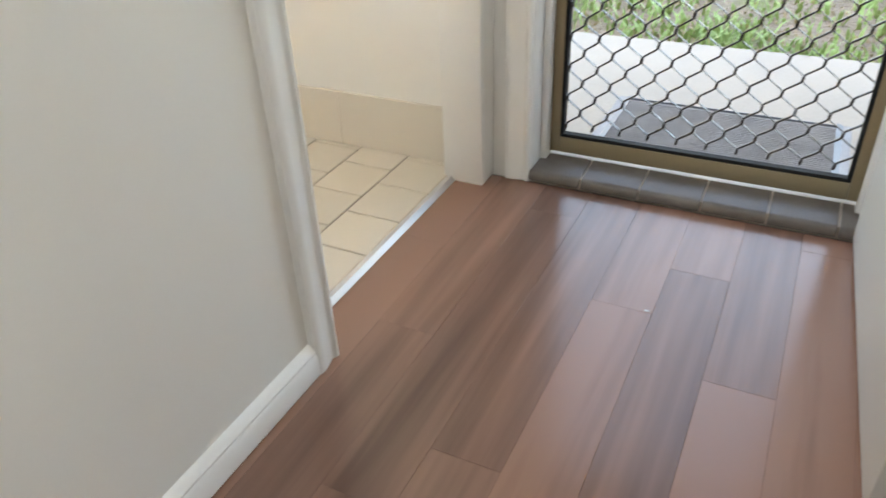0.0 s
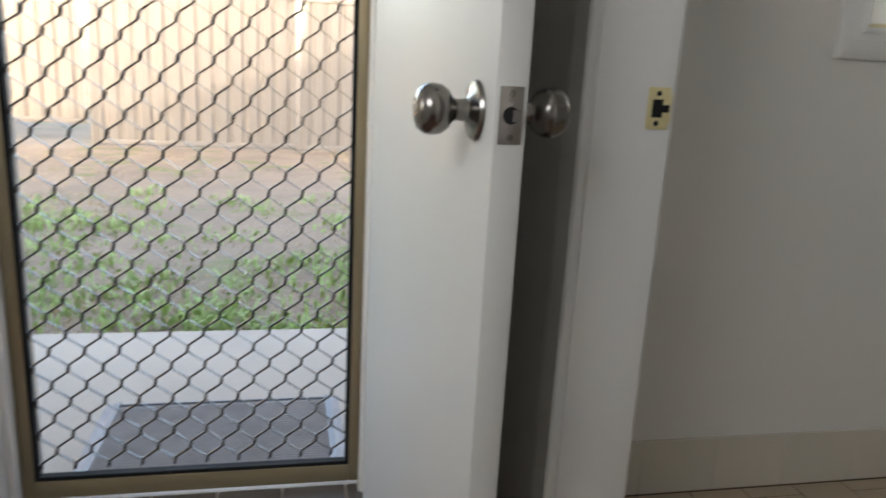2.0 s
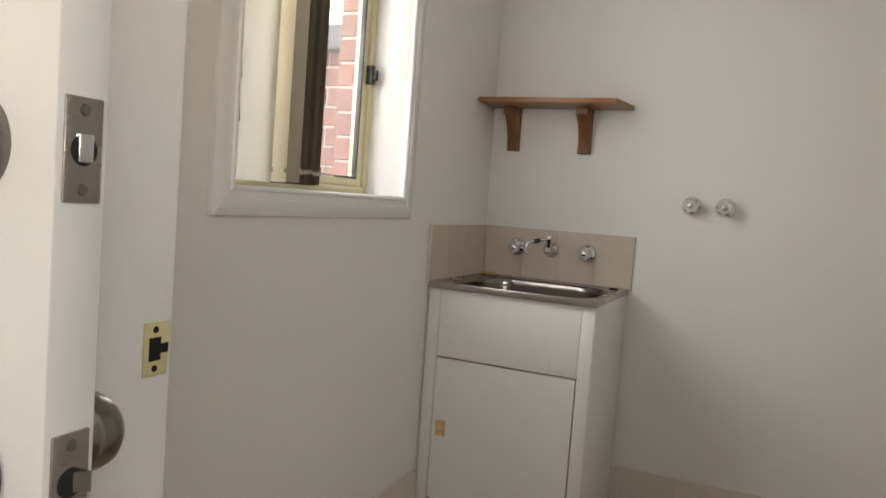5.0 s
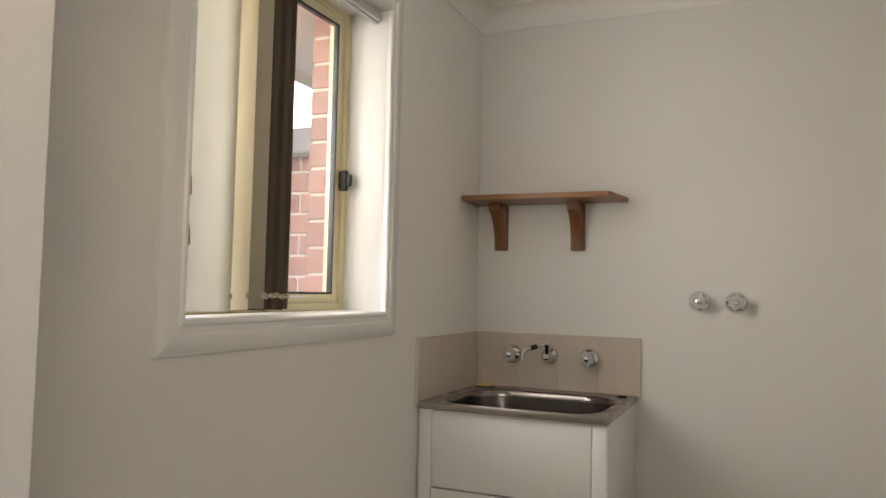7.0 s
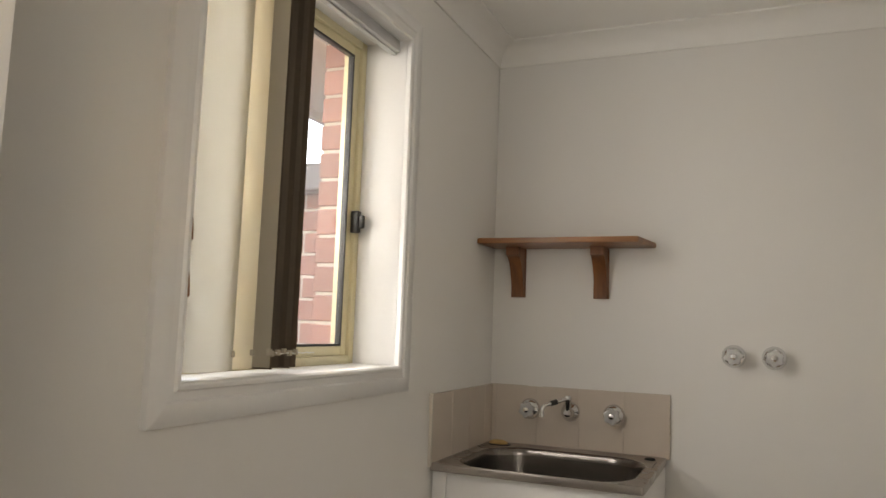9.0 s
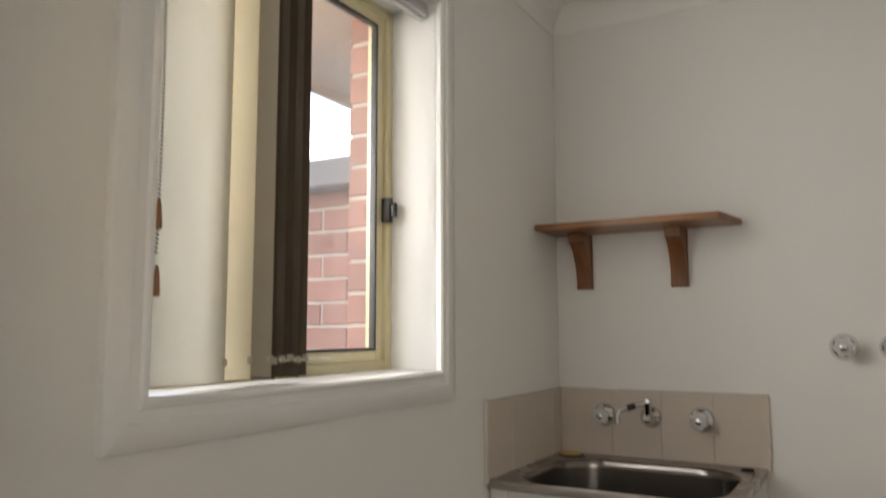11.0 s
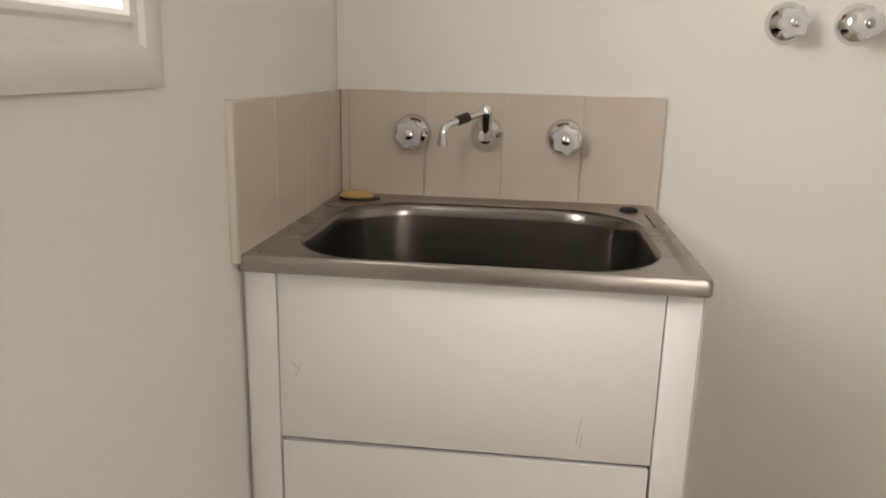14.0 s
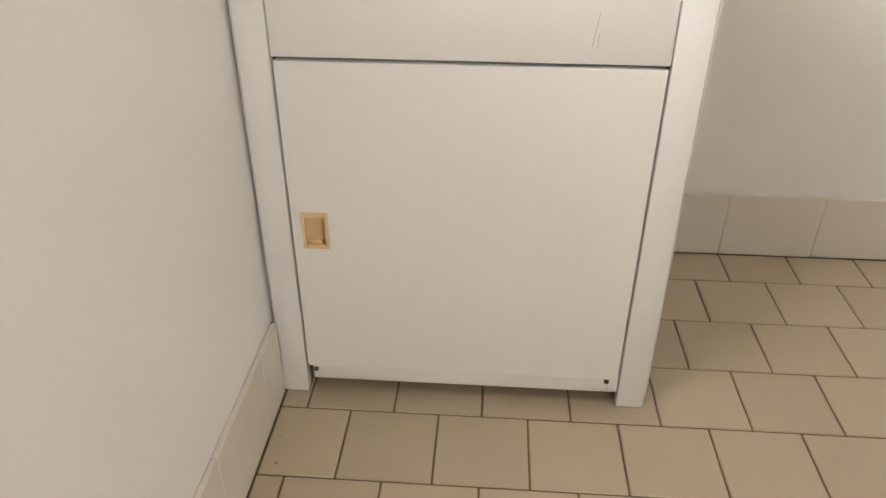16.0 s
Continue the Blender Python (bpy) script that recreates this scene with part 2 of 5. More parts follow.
_p.inputs["Base Color"].default_value, _p.inputs["Roughness"].default_value = (0.97, 0.97, 0.97, 1), 0.02
_p.inputs["Transmission Weight"].default_value, _p.inputs["IOR"].default_value = 1.0, 1.45
# bluish translucent film mixed in as the haze and glare that pale the bricks
_haze = _t.nodes.new("ShaderNodeBsdfTranslucent")
_haze.inputs["Color"].default_value = (0.85, 0.86, 0.90, 1)
_mx = _t.nodes.new("ShaderNodeMixShader")
_nz = _t.nodes.new("ShaderNodeTexNoise"); _nz.inputs["Scale"].default_value, _nz.inputs["Detail"].default_value = 14.0, 6.0
_amt = _t.nodes.new("ShaderNodeMath"); _amt.operation = "MULTIPLY_ADD"
_t.links.new(_nz.outputs["Fac"], _amt.inputs[0]); _amt.inputs[1].default_value, _amt.inputs[2].default_value = 0.05, 0.004
_t.links.new(_amt.outputs[0], _mx.inputs[0])
_t.links.new(_p.outputs[0], _mx.inputs[1]); _t.links.new(_haze.outputs[0], _mx.inputs[2])
_t.links.new(_mx.outputs[0], _t.nodes["Material Output"].inputs["Surface"])
M_ACRYLIC, _t, _p = node_mat("clear_acrylic")
_p.inputs["Base Color"].default_value, _p.inputs["Roughness"].default_value = (0.93, 0.93, 0.92, 1), 0.03
_p.inputs["Transmission Weight"].default_value, _p.inputs["IOR"].default_value = 0.55, 1.49


# ---- mesh helpers ----
def bm_box(x0, x1, y0, y1, z0, z1, b=0.0, seg=2):
    bm = bmesh.new()
    bmesh.ops.create_cube(bm, size=1)
    for v in bm.verts:
        v.co = Vector(((x0 + x1) / 2 + v.co.x * (x1 - x0), (y0 + y1) / 2 + v.co.y * (y1 - y0), (z0 + z1) / 2 + v.co.z * (z1 - z0)))
    if b:
        bmesh.ops.bevel(bm, geom=bm.edges[:], offset=b, segments=seg, affect="EDGES", profile=0.5)
    return bm


def merged(*bms):
    out = bmesh.new()
    for b in bms:
        me = bpy.data.meshes.new("t")
        b.to_mesh(me)
        out.from_mesh(me)
        bpy.data.meshes.remove(me)
        b.free()
    return out


def bm_prism(points, axis, a0, a1, b=0.0):
    """A profile of 2D points drawn out along an axis: (y, z) along x, (x, z) along y, (x, y) along z."""
    bm = bmesh.new()
    put = {"x": lambda p, a: (a, p[0], p[1]), "y": lambda p, a: (p[0], a, p[1]), "z": lambda p, a: (p[0], p[1], a)}[axis]
    lo = [bm.verts.new(put(p, a0)) for p in points]
    hi = [bm.verts.new(put(p, a1)) for p in points]
    bm.faces.new(lo), bm.faces.new(hi[::-1])
    for i in range(len(points)):
        j = (i + 1) % len(points)
        bm.faces.new((lo[j], lo[i], hi[i], hi[j]))
    bmesh.ops.recalc_face_normals(bm, faces=bm.faces[:])
    if b:
        bmesh.ops.bevel(bm, geom=bm.edges[:], offset=b, segments=2, affect="EDGES", profile=0.5)
    return bm


def bm_lathe(profile, n=28, m=None):
    """(radius, height) points turned round the z axis, then moved by m."""
    bm = bmesh.new()
    rings = []
    for r, z in profile:
        if r < 1e-6:
            rings.append([bm.verts.new((0, 0, z))])
        else:
            rings.append([bm.verts.new((r * math.cos(2 * math.pi * i / n), r * math.sin(2 * math.pi * i / n), z)) for i in range(n)])
    for a, c in zip(rings, rings[1:]):
        for i in range(n):
            j = (i + 1) % n
            if len(a) == 1 and len(c) == 1:
                continue
            if len(a) == 1:
                bm.faces.new((a[0], c[i], c[j]))
            elif len(c) == 1:
                bm.faces.new((a[i], a[j], c[0]))
            else:
                bm.faces.new((a[i], a[j], c[j], c[i]))
    bmesh.ops.recalc_face_normals(bm, faces=bm.faces[:])
    if m is not None:
        bmesh.ops.transform(bm, matrix=m, verts=bm.verts[:])
    return bm


def bm_tube(path, radius, n=14):
    bm = bmesh.new()
    rings = []
    pts = [Vector(p) for p in path]
    for k, p in enumerate(pts):
        d = (pts[min(k + 1, len(pts) - 1)] - pts[max(k - 1, 0)]).normalized()
        u = d.cross(Vector((0.13, 0.31, 0.94))).normalized()
        v = d.cross(u)
        rings.append([bm.verts.new(p + radius * (math.cos(2 * math.pi * i / n) * u + math.sin(2 * math.pi * i / n) * v)) for i in range(n)])
    for a, c in zip(rings, rings[1:]):
        for i in range(n):
            j = (i + 1) % n
            bm.faces.new((a[i], a[j], c[j], c[i]))
    bm.faces.new(rings[0][::-1]), bm.faces.new(rings[-1])
    bmesh.ops.recalc_face_normals(bm, faces=bm.faces[:])
    return bm


def mesh_of(name, bm, material, smooth=False):
    me = bpy.data.meshes.new(name)
    bm.to_mesh(me)
    bm.free()
    me.materials.append(material)
    if smooth:
        for p in me.polygons:
            p.use_smooth = True
        me.set_sharp_from_angle(angle=radians(38))
    return me


def thing(name, x, y, z, label, category, group="", kind=""):
    """An Empty at the base of a thing; its parts are drawn in world metres."""
    ob = new(name)
    ob.location = (x, y, z)
    ob.empty_display_size = 0.05
    return tagged(ob, label, category, group, kind)


def base_of(ob):
    v = Vector(ob.location)
    return v + base_of(ob.parent) if ob.parent else v


def part(name, bm, material, parent, label="", smooth=True, local=False):
    """One mesh under a thing or a part. Drawn in world metres, unless local."""
    if not local:
        bmesh.ops.translate(bm, verts=bm.verts[:], vec=-base_of(parent))
    ob = new(name, mesh_of(name, bm, material, smooth))
    ob.parent = parent
    return tagged(ob, label)


def framework(name, bms, material, label, category, piece_name, smooth=True):
    """A piece of the setting made of several boards, each a part."""
    ob = solid(name, bms[0], material, label, category, smooth=smooth)
    for b in bms[1:]:
        part(piece_name, b, material, ob, smooth=smooth)
    return ob


def solid(name, bm, material, label, category, kind="structure", smooth=False):
    """A thing of one mesh."""
    return tagged(new(name, mesh_of(name, bm, material, smooth)), label, category, "", kind)


def piece(name, me, parent, x, y, z):
    ob = new(name, me)
    ob.parent = parent
    ob.location = Vector((x, y, z)) - base_of(parent)
    return ob

# ---- the shell: floors, walls, ceilings ----
CEIL = 2.365
HALL_R, LAU_L = -2.53, -2.42        # wall between hall and laundry
HALL_L, ROOM_R = -3.63, -3.735      # wall between hall and tiled room
DOOR_N, DOOR_S = -0.604, -1.39      # laundry doorway
RD_N, RD_S = -0.113, -0.815         # tiled room doorway
HEAD = 2.05
SOUTH_L, SOUTH_H, WEST = -2.05, -3.3, -5.2


def wall(name, boxes, label):
    return framework(name, [bm_box(*b) for b in boxes], M_WALL, label, "wall", "wall_section", smooth=False)


# north wall: plaster leaf with the window and the entry openings
WX0, WX1, WZ0, WZ1 = -1.64, -0.808, 1.170, 2.093
EX0, EX1 = -3.535, -2.742
wall("wall_north", [
    (WX1 + 0.0105, 0.11, 0, 0.12, -0.05, 2.5), (LAU_L, WX0 - 0.0105, 0, 0.12, -0.05, 2.5),
    (WX0 - 0.0105, WX1 + 0.0105, 0, 0.12, -0.05, WZ0 - 0.0125), (WX0 - 0.0105, WX1 + 0.0105, 0, 0.12, WZ1 + 0.0105, 2.5)],
    "painted off-white plaster wall with a window opening")
wall("wall_entry", [
    (EX1 + 0.001, LAU_L - 0.001, -0.03, 0.12, -0.05, 2.5), (HALL_L - 0.001, EX0 - 0.001, -0.03, 0.12, -0.05, 2.5),
    (EX0 - 0.001, EX1 + 0.001, -0.03, 0.12, HEAD + 0.02, 2.5), (WEST, HALL_L - 0.001, -0.036, 0.12, -0.05, 2.5)],
    "painted off-white plaster wall round the entry")
wall("wall_east", [(0, 0.11, SOUTH_L, -0.001, -0.05, 2.5)], "painted off-white plaster wall behind the trough")
wall("wall_south", [(LAU_L, 0.11, SOUTH_L - 0.11, SOUTH_L, -0.05, 2.5)], "plain off-white plaster wall")
wall("wall_laundry_hall", [
    (HALL_R, LAU_L, DOOR_N + 0.022, -0.031, -0.05, 2.5), (HALL_R, LAU_L, DOOR_N + 0.022, DOOR_S - 0.022, HEAD + 0.02, 2.5),
    (HALL_R, LAU_L, SOUTH_H, DOOR_S - 0.022, -0.05, 2.5)], "off-white plaster wall with a doorway into the laundry")
wall("wall_hall_room", [
    (ROOM_R, HALL_L, RD_N + 0.020, -0.037, -0.05, 2.5), (ROOM_R, HALL_L, RD_N + 0.02, RD_S - 0.022, HEAD + 0.02, 2.5),
    (ROOM_R, HALL_L, -1.35, RD_S - 0.022, -0.05, 2.5), (ROOM_R, HALL_L, SOUTH_H, -2.17, -0.05, 2.5), (ROOM_R, HALL_L, -2.17, -1.35, -0.05, 1.39), (ROOM_R, HALL_L, -2.17, -1.35, 2.01, 2.5)], "off-white plaster wall with a doorway into a tiled room")
wall("wall_hall_end", [(ROOM_R, LAU_L, SOUTH_H - 0.11, SOUTH_H, -0.05, 2.5)], "plain off-white plaster wall at the hall's end")
wall("wall_room_west", [(WEST - 0.1, WEST, -1.7, -1.41, -0.05, 2.5), (WEST - 0.1, WEST, -0.29, -0.036, -0.05, 2.5), (WEST - 0.1, WEST, -1.41, -0.29, -0.05, 0.94), (WEST - 0.1, WEST, -1.41, -0.29, 2.06, 2.5)], "plain off-white plaster wall with a window opening")
# unseen opening and frame, added only to hold the hall's fill lamp
framework("window_3", [bm_box(ROOM_R + 0.02, ROOM_R + 0.06, -2.17, -2.14, 1.39, 2.01, 0.003), bm_box(ROOM_R + 0.02, ROOM_R + 0.06, -1.38, -1.35, 1.39, 2.01, 0.003), bm_box(ROOM_R + 0.02, ROOM_R + 0.06, -2.14, -1.38, 1.39, 1.42, 0.003), bm_box(ROOM_R + 0.02, ROOM_R + 0.06, -2.14, -1.38, 1.98, 2.01, 0.003)], M_CREAM, "unseen cream window frame added in the hall round a fill lamp", "window", "frame_bar")
framework("window_2", [bm_box(WEST - 0.06, WEST - 0.02, -1.41, -1.37, 0.94, 2.06, 0.003), bm_box(WEST - 0.06, WEST - 0.02, -0.33, -0.29, 0.94, 2.06, 0.003), bm_box(WEST - 0.06, WEST - 0.02, -1.37, -0.33, 0.94, 0.98, 0.003), bm_box(WEST - 0.06, WEST - 0.02, -1.37, -0.33, 2.02, 2.06, 0.003)], M_CREAM, "cream aluminium window frame in the tiled room", "window", "frame_bar")
wall("wall_room_south", [(WEST - 0.1, ROOM_R, -1.8, -1.7, -0.05, 2.5)], "plain off-white plaster wall")

for nm, b in (("ceiling_laundry", (LAU_L, 0, SOUTH_L, 0, CEIL, CEIL + 0.05)), ("ceiling_hall", (HALL_L, HALL_R, SOUTH_H, -0.03, CEIL, CEIL + 0.05)),
              ("ceiling_room", (WEST, ROOM_R, -1.7, -0.036, CEIL, CEIL + 0.05))):
    solid(nm, bm_box(*b), M_CEIL, "flat white plasterboard ceiling", "ceiling")


def cornice_profile(s):
    """A cove: from the wall at 80 mm below the ceiling to the ceiling 80 mm out."""
    pts = [(0, CEIL), (0, CEIL - 0.080), (s * 0.006, CEIL - 0.080)]
    for k in range(9):
        a = math.pi / 2 * k / 8
        pts.append((s * (0.008 + 0.066 * (1 - math.cos(a))), CEIL - 0.074 + 0.066 * math.sin(a)))
    return pts + [(s * 0.080, CEIL - 0.006), (s * 0.080, CEIL)]


solid("cornice_east", bm_prism(cornice_profile(-1), "y", SOUTH_L, 0.0), M_CEIL, "white coved plaster cornice", "cornice", smooth=True)
solid("cornice_north", bm_prism(cornice_profile(-1), "x", LAU_L, 0.0), M_CEIL, "white coved plaster cornice", "cornice", smooth=True)
solid("cornice_south", bm_prism([(SOUTH_L + p[0], p[1]) for p in cornice_profile(1)], "x", LAU_L, 0.0), M_CEIL, "white coved plaster cornice", "cornice", smooth=True)

# ---- timber trim ----
ARCH = [(0, 0), (0.0, 0.013), (0.004, 0.017), (0.010, 0.017), (0.014, 0.013), (0.020, 0.012), (0.046, 0.018), (0.060, 0.018), (0.066, 0.014), (0.066, 0.0)]
ARCH_W = 0.066


def architrave(name, axis, at, s_out, side, inner, z0, z1, label="white gloss-painted timber architrave with a moulded edge"):
    """An upright board on a wall: axis is the wall's normal, s_out the way it faces; it runs from the opening's edge inner to the side."""
    if axis == "y":
        pts = [(inner + side * p[0], at + s_out * p[1]) for p in ARCH]
    else:
        pts = [(at + s_out * p[1], inner + side * p[0]) for p in ARCH]
    return solid(name, bm_prism(pts, "z", z0, z1), M_TRIM, label, "architrave", smooth=True)


def head_board(name, axis, at, s_out, c0, c1, z, label="white gloss-painted timber architrave over an opening"):
    pts = [(at + s_out * p[1], z + p[0]) for p in ARCH]
    return solid(name, bm_prism(pts, "x" if axis == "y" else "y", c0, c1), M_TRIM, label, "architrave", smooth=True)


# laundry doorway
def door_lining(name, x0, x1, n, s, label):
    bms = [bm_box(x0, x1, n, n + 0.02, 0, HEAD + 0.018, 0.002), bm_box(x0, x1, s - 0.02, s, 0, HEAD + 0.018, 0.002), bm_box(x0, x1, s, n, HEAD, HEAD + 0.018, 0.002)]
    return framework(name, bms, M_TRIM, label, "door frame", "lining_board")


door_lining("door_frame_laundry", HALL_R - 0.002, LAU_L + 0.002, DOOR_N, DOOR_S, "white-painted timber door lining without a door")
door_lining("door_frame_room", ROOM_R - 0.002, HALL_L + 0.002, RD_N, RD_S, "white-painted timber door lining without a door")
for nm, inner, side in (("architrave_laundry_n", DOOR_N + 0.004, 1), ("architrave_laundry_s", DOOR_S - 0.004, -1)):
    architrave(nm, "x", HALL_R, -1, side, inner, 0, HEAD + 0.004)
head_board("architrave_laundry_head", "x", HALL_R, -1, DOOR_S - 0.07, DOOR_N + 0.07, HEAD + 0.005)
architrave("architrave_laundry_inside", "x", LAU_L, 1, 1, DOOR_N + 0.02, 0.0, HEAD + 0.004)
architrave("architrave_room_s", "x", HALL_L, 1, -1, RD_S - 0.004, 0, HEAD + 0.004)
architrave("architrave_entry_w", "y", -0.03, -1, -1, EX0 + 0.009, 0, HEAD + 0.004)
architrave("architrave_entry_e", "y", -0.03, -1, 1, EX1 - 0.004, 0, HEAD + 0.004)
head_board("architrave_entry_head", "y", -0.03, -1, EX0 - 0.06, EX1 + 0.06, HEAD + 0.005)

SKIRT = [(0, 0), (0.016, 0), (0.018, 0.002), (0.018, 0.048), (0.014, 0.054), (0.015, 0.060), (0.010, 0.068), (0.006, 0.072), (0.0, 0.075)]


def skirting(name, axis, at, s_out, c0, c1):
    pts = [(at + s_out * p[0], p[1] * 0.90 + 0.002) for p in SKIRT]
    return solid(name, bm_prism(pts, axis, c0, c1), M_TRIM, "white moulded timber skirting board above dark vinyl planks", "skirting", smooth=True)


skirting("baseboard_hall_west", "y", HALL_L, 1, SOUTH_H, RD_S - 0.0705)
skirting("baseboard_hall_east", "y", HALL_R, -1, DOOR_N + 0.0705, -0.031)
skirting("baseboard_hall_east_south", "y", HALL_R, -1, SOUTH_H, DOOR_S - 0.0705)
skirting("baseboard_hall_end", "x", SOUTH_H, 1, HALL_L + 0.019, HALL_R - 0.019)

# entry frame: jambs with a rebate, in the wall's depth
bms = [
    bm_box(EX0, EX0 + 0.012, -0.03, 0.035, 0.0, HEAD + 0.018, 0.002), bm_box(EX0, EX0 + 0.028, 0.035, 0.068, 0.0, HEAD + 0.018, 0.003), bm_box(EX0 - 0.0, EX0 + 0.010, 0.068, 0.128, 0.0, HEAD, 0.002),
    bm_box(EX1 - 0.012, EX1, -0.03, 0.035, 0.0, HEAD + 0.018, 0.002), bm_box(EX1 - 0.022, EX1, 0.035, 0.068, 0.0, HEAD + 0.018, 0.003),
    bm_box(EX0 + 0.012, EX1 - 0.012, -0.03, 0.068, HEAD, HEAD + 0.018, 0.002)]
framework("door_frame_entry", bms, M_TRIM, "white-painted timber entry door frame with a rebate", "door frame", "jamb")

# window lining, sill board and picture-frame trim
bms = [
    bm_box(WX0 - 0.010, WX0, -0.002, 0.131, WZ0 - 0.010, WZ1 + 0.010, 0.001), bm_box(WX1, WX1 + 0.010, -0.002, 0.131, WZ0 - 0.010, WZ1 + 0.010, 0.001),
    bm_box(WX0, WX1, -0.002, 0.131, WZ1, WZ1 + 0.010, 0.001), bm_box(WX0, WX1, -0.006, 0.131, WZ0 - 0.012, WZ0, 0.002)]
framework("window_lining", bms, M_TRIM, "white-painted timber lining inside the window opening", "window lining", "lining_board")


def window_trim():
    """Mitred moulded boards round the opening."""
    t = thing("window_trim", (WX0 + WX1) / 2, 0, WZ0 - 0.07, "white moulded timber trim framing the window", "window trim", kind="structure")
    prof = [(0.000, 0.0), (0.000, 0.014), (0.005, 0.018), (0.011, 0.018), (0.015, 0.013), (0.030, 0.012), (0.034, 0.017), (0.064, 0.018), (0.072, 0.013), (0.072, 0)]
    cx, cz, hx, hz = (WX0 + WX1) / 2, (WZ0 + WZ1) / 2, (WX1 - WX0) / 2, (WZ1 - WZ0) / 2
    for sx0, sz0, sx1, sz1 in ((-1, -1, 1, -1), (1, -1, 1, 1), (1, 1, -1, 1), (-1, 1, -1, -1)):
        b = bmesh.new()
        rows = [[b.verts.new((cx + sx * (hx + p), -d, cz + sz * (hz + p))) for p, d in prof] for sx, sz in ((sx0, sz0), (sx1, sz1))]
        for i in range(len(prof) - 1):
            b.faces.new((rows[0][i], rows[0][i + 1], rows[1][i + 1], rows[1][i]))
        b.faces.new((rows[0][0], rows[1][0], rows[1][-1], rows[0][-1]))
        b.faces.new(rows[0]), b.faces.new(rows[1][::-1])
        bmesh.ops.recalc_face_normals(b, faces=b.faces[:])
        part("trim_board", b, M_TRIM, t)


window_trim()

# ---- window: sliding aluminium sashes ----
def window():
    y0, y1 = 0.131, 0.196
    w = thing("window_1", (WX0 + WX1) / 2, 0.164, WZ0 - 0.01, "cream aluminium sliding window with clear glass", "window", kind="structure")
    f = part("window_frame", merged(
        bm_box(WX1 - 0.022, WX1 + 0.012, y0, y1, WZ0 - 0.01, WZ1 + 0.01, 0.002), bm_box(WX0 - 0.012, WX0 + 0.022, y0, y1, WZ0 - 0.01, WZ1 + 0.01, 0.002),
        bm_box(WX0 + 0.022, WX1 - 0.022, y0, y1, WZ0 - 0.01, WZ0 + 0.022, 0.002), bm_box(WX0 + 0.022, WX1 - 0.022, y0, y1, WZ1 - 0.020, WZ1 + 0.01, 0.002)), M_CREAM, w)
    mid = (WX0 + WX1) / 2
    for a, c, yy in ((mid - 0.02, WX1 - 0.022, 0.141), (WX0 + 0.022, mid + 0.02, 0.168)):
        z0, z1 = WZ0 + 0.022, WZ1 - 0.020
        sash = part("sash", merged(
            bm_box(a, a + 0.030, yy, yy + 0.022, z0, z1, 0.002), bm_box(c - 0.030, c, yy, yy + 0.022, z0, z1, 0.002),
            bm_box(a + 0.030, c - 0.030, yy, yy + 0.022, z0, z0 + 0.026, 0.002), bm_box(a + 0.030, c - 0.030, yy, yy + 0.022, z1 - 0.026, z1, 0.002)), M_CREAM, w)
        g = 0.006
        part("glazing_seal", merged(
            bm_box(a + 0.030, a + 0.030 + g, yy - 0.001, yy + 0.018, z0 + 0.026, z1 - 0.026), bm_box(c - 0.030 - g, c - 0.030, yy - 0.001, yy + 0.018, z0 + 0.026, z1 - 0.026),
            bm_box(a + 0.036, c - 0.036, yy - 0.001, yy + 0.018, z0 + 0.026, z0 + 0.026 + g), bm_box(a + 0.036, c - 0.036, yy - 0.001, yy + 0.018, z1 - 0.026 - g, z1 - 0.026)), M_BLACK, sash, "black rubber glazing seal", smooth=False)
        pane = part("pane", bm_box(a + 0.034, c - 0.034, yy + 0.008, yy + 0.012, z0 + 0.030, z1 - 0.030), M_GLASS, sash, "clear glass", smooth=False)
        pane.visible_shadow = False
    part("latch", merged(bm_box(WX1 - 0.034, WX1 - 0.016, 0.114, 0.1405, 1.535, 1.598, 0.004), bm_box(WX1 - 0.030, WX1 - 0.018, 0.100, 0.116, 1.548, 1.585, 0.004)), M_BLACK, w, "black plastic sash latch")


window()


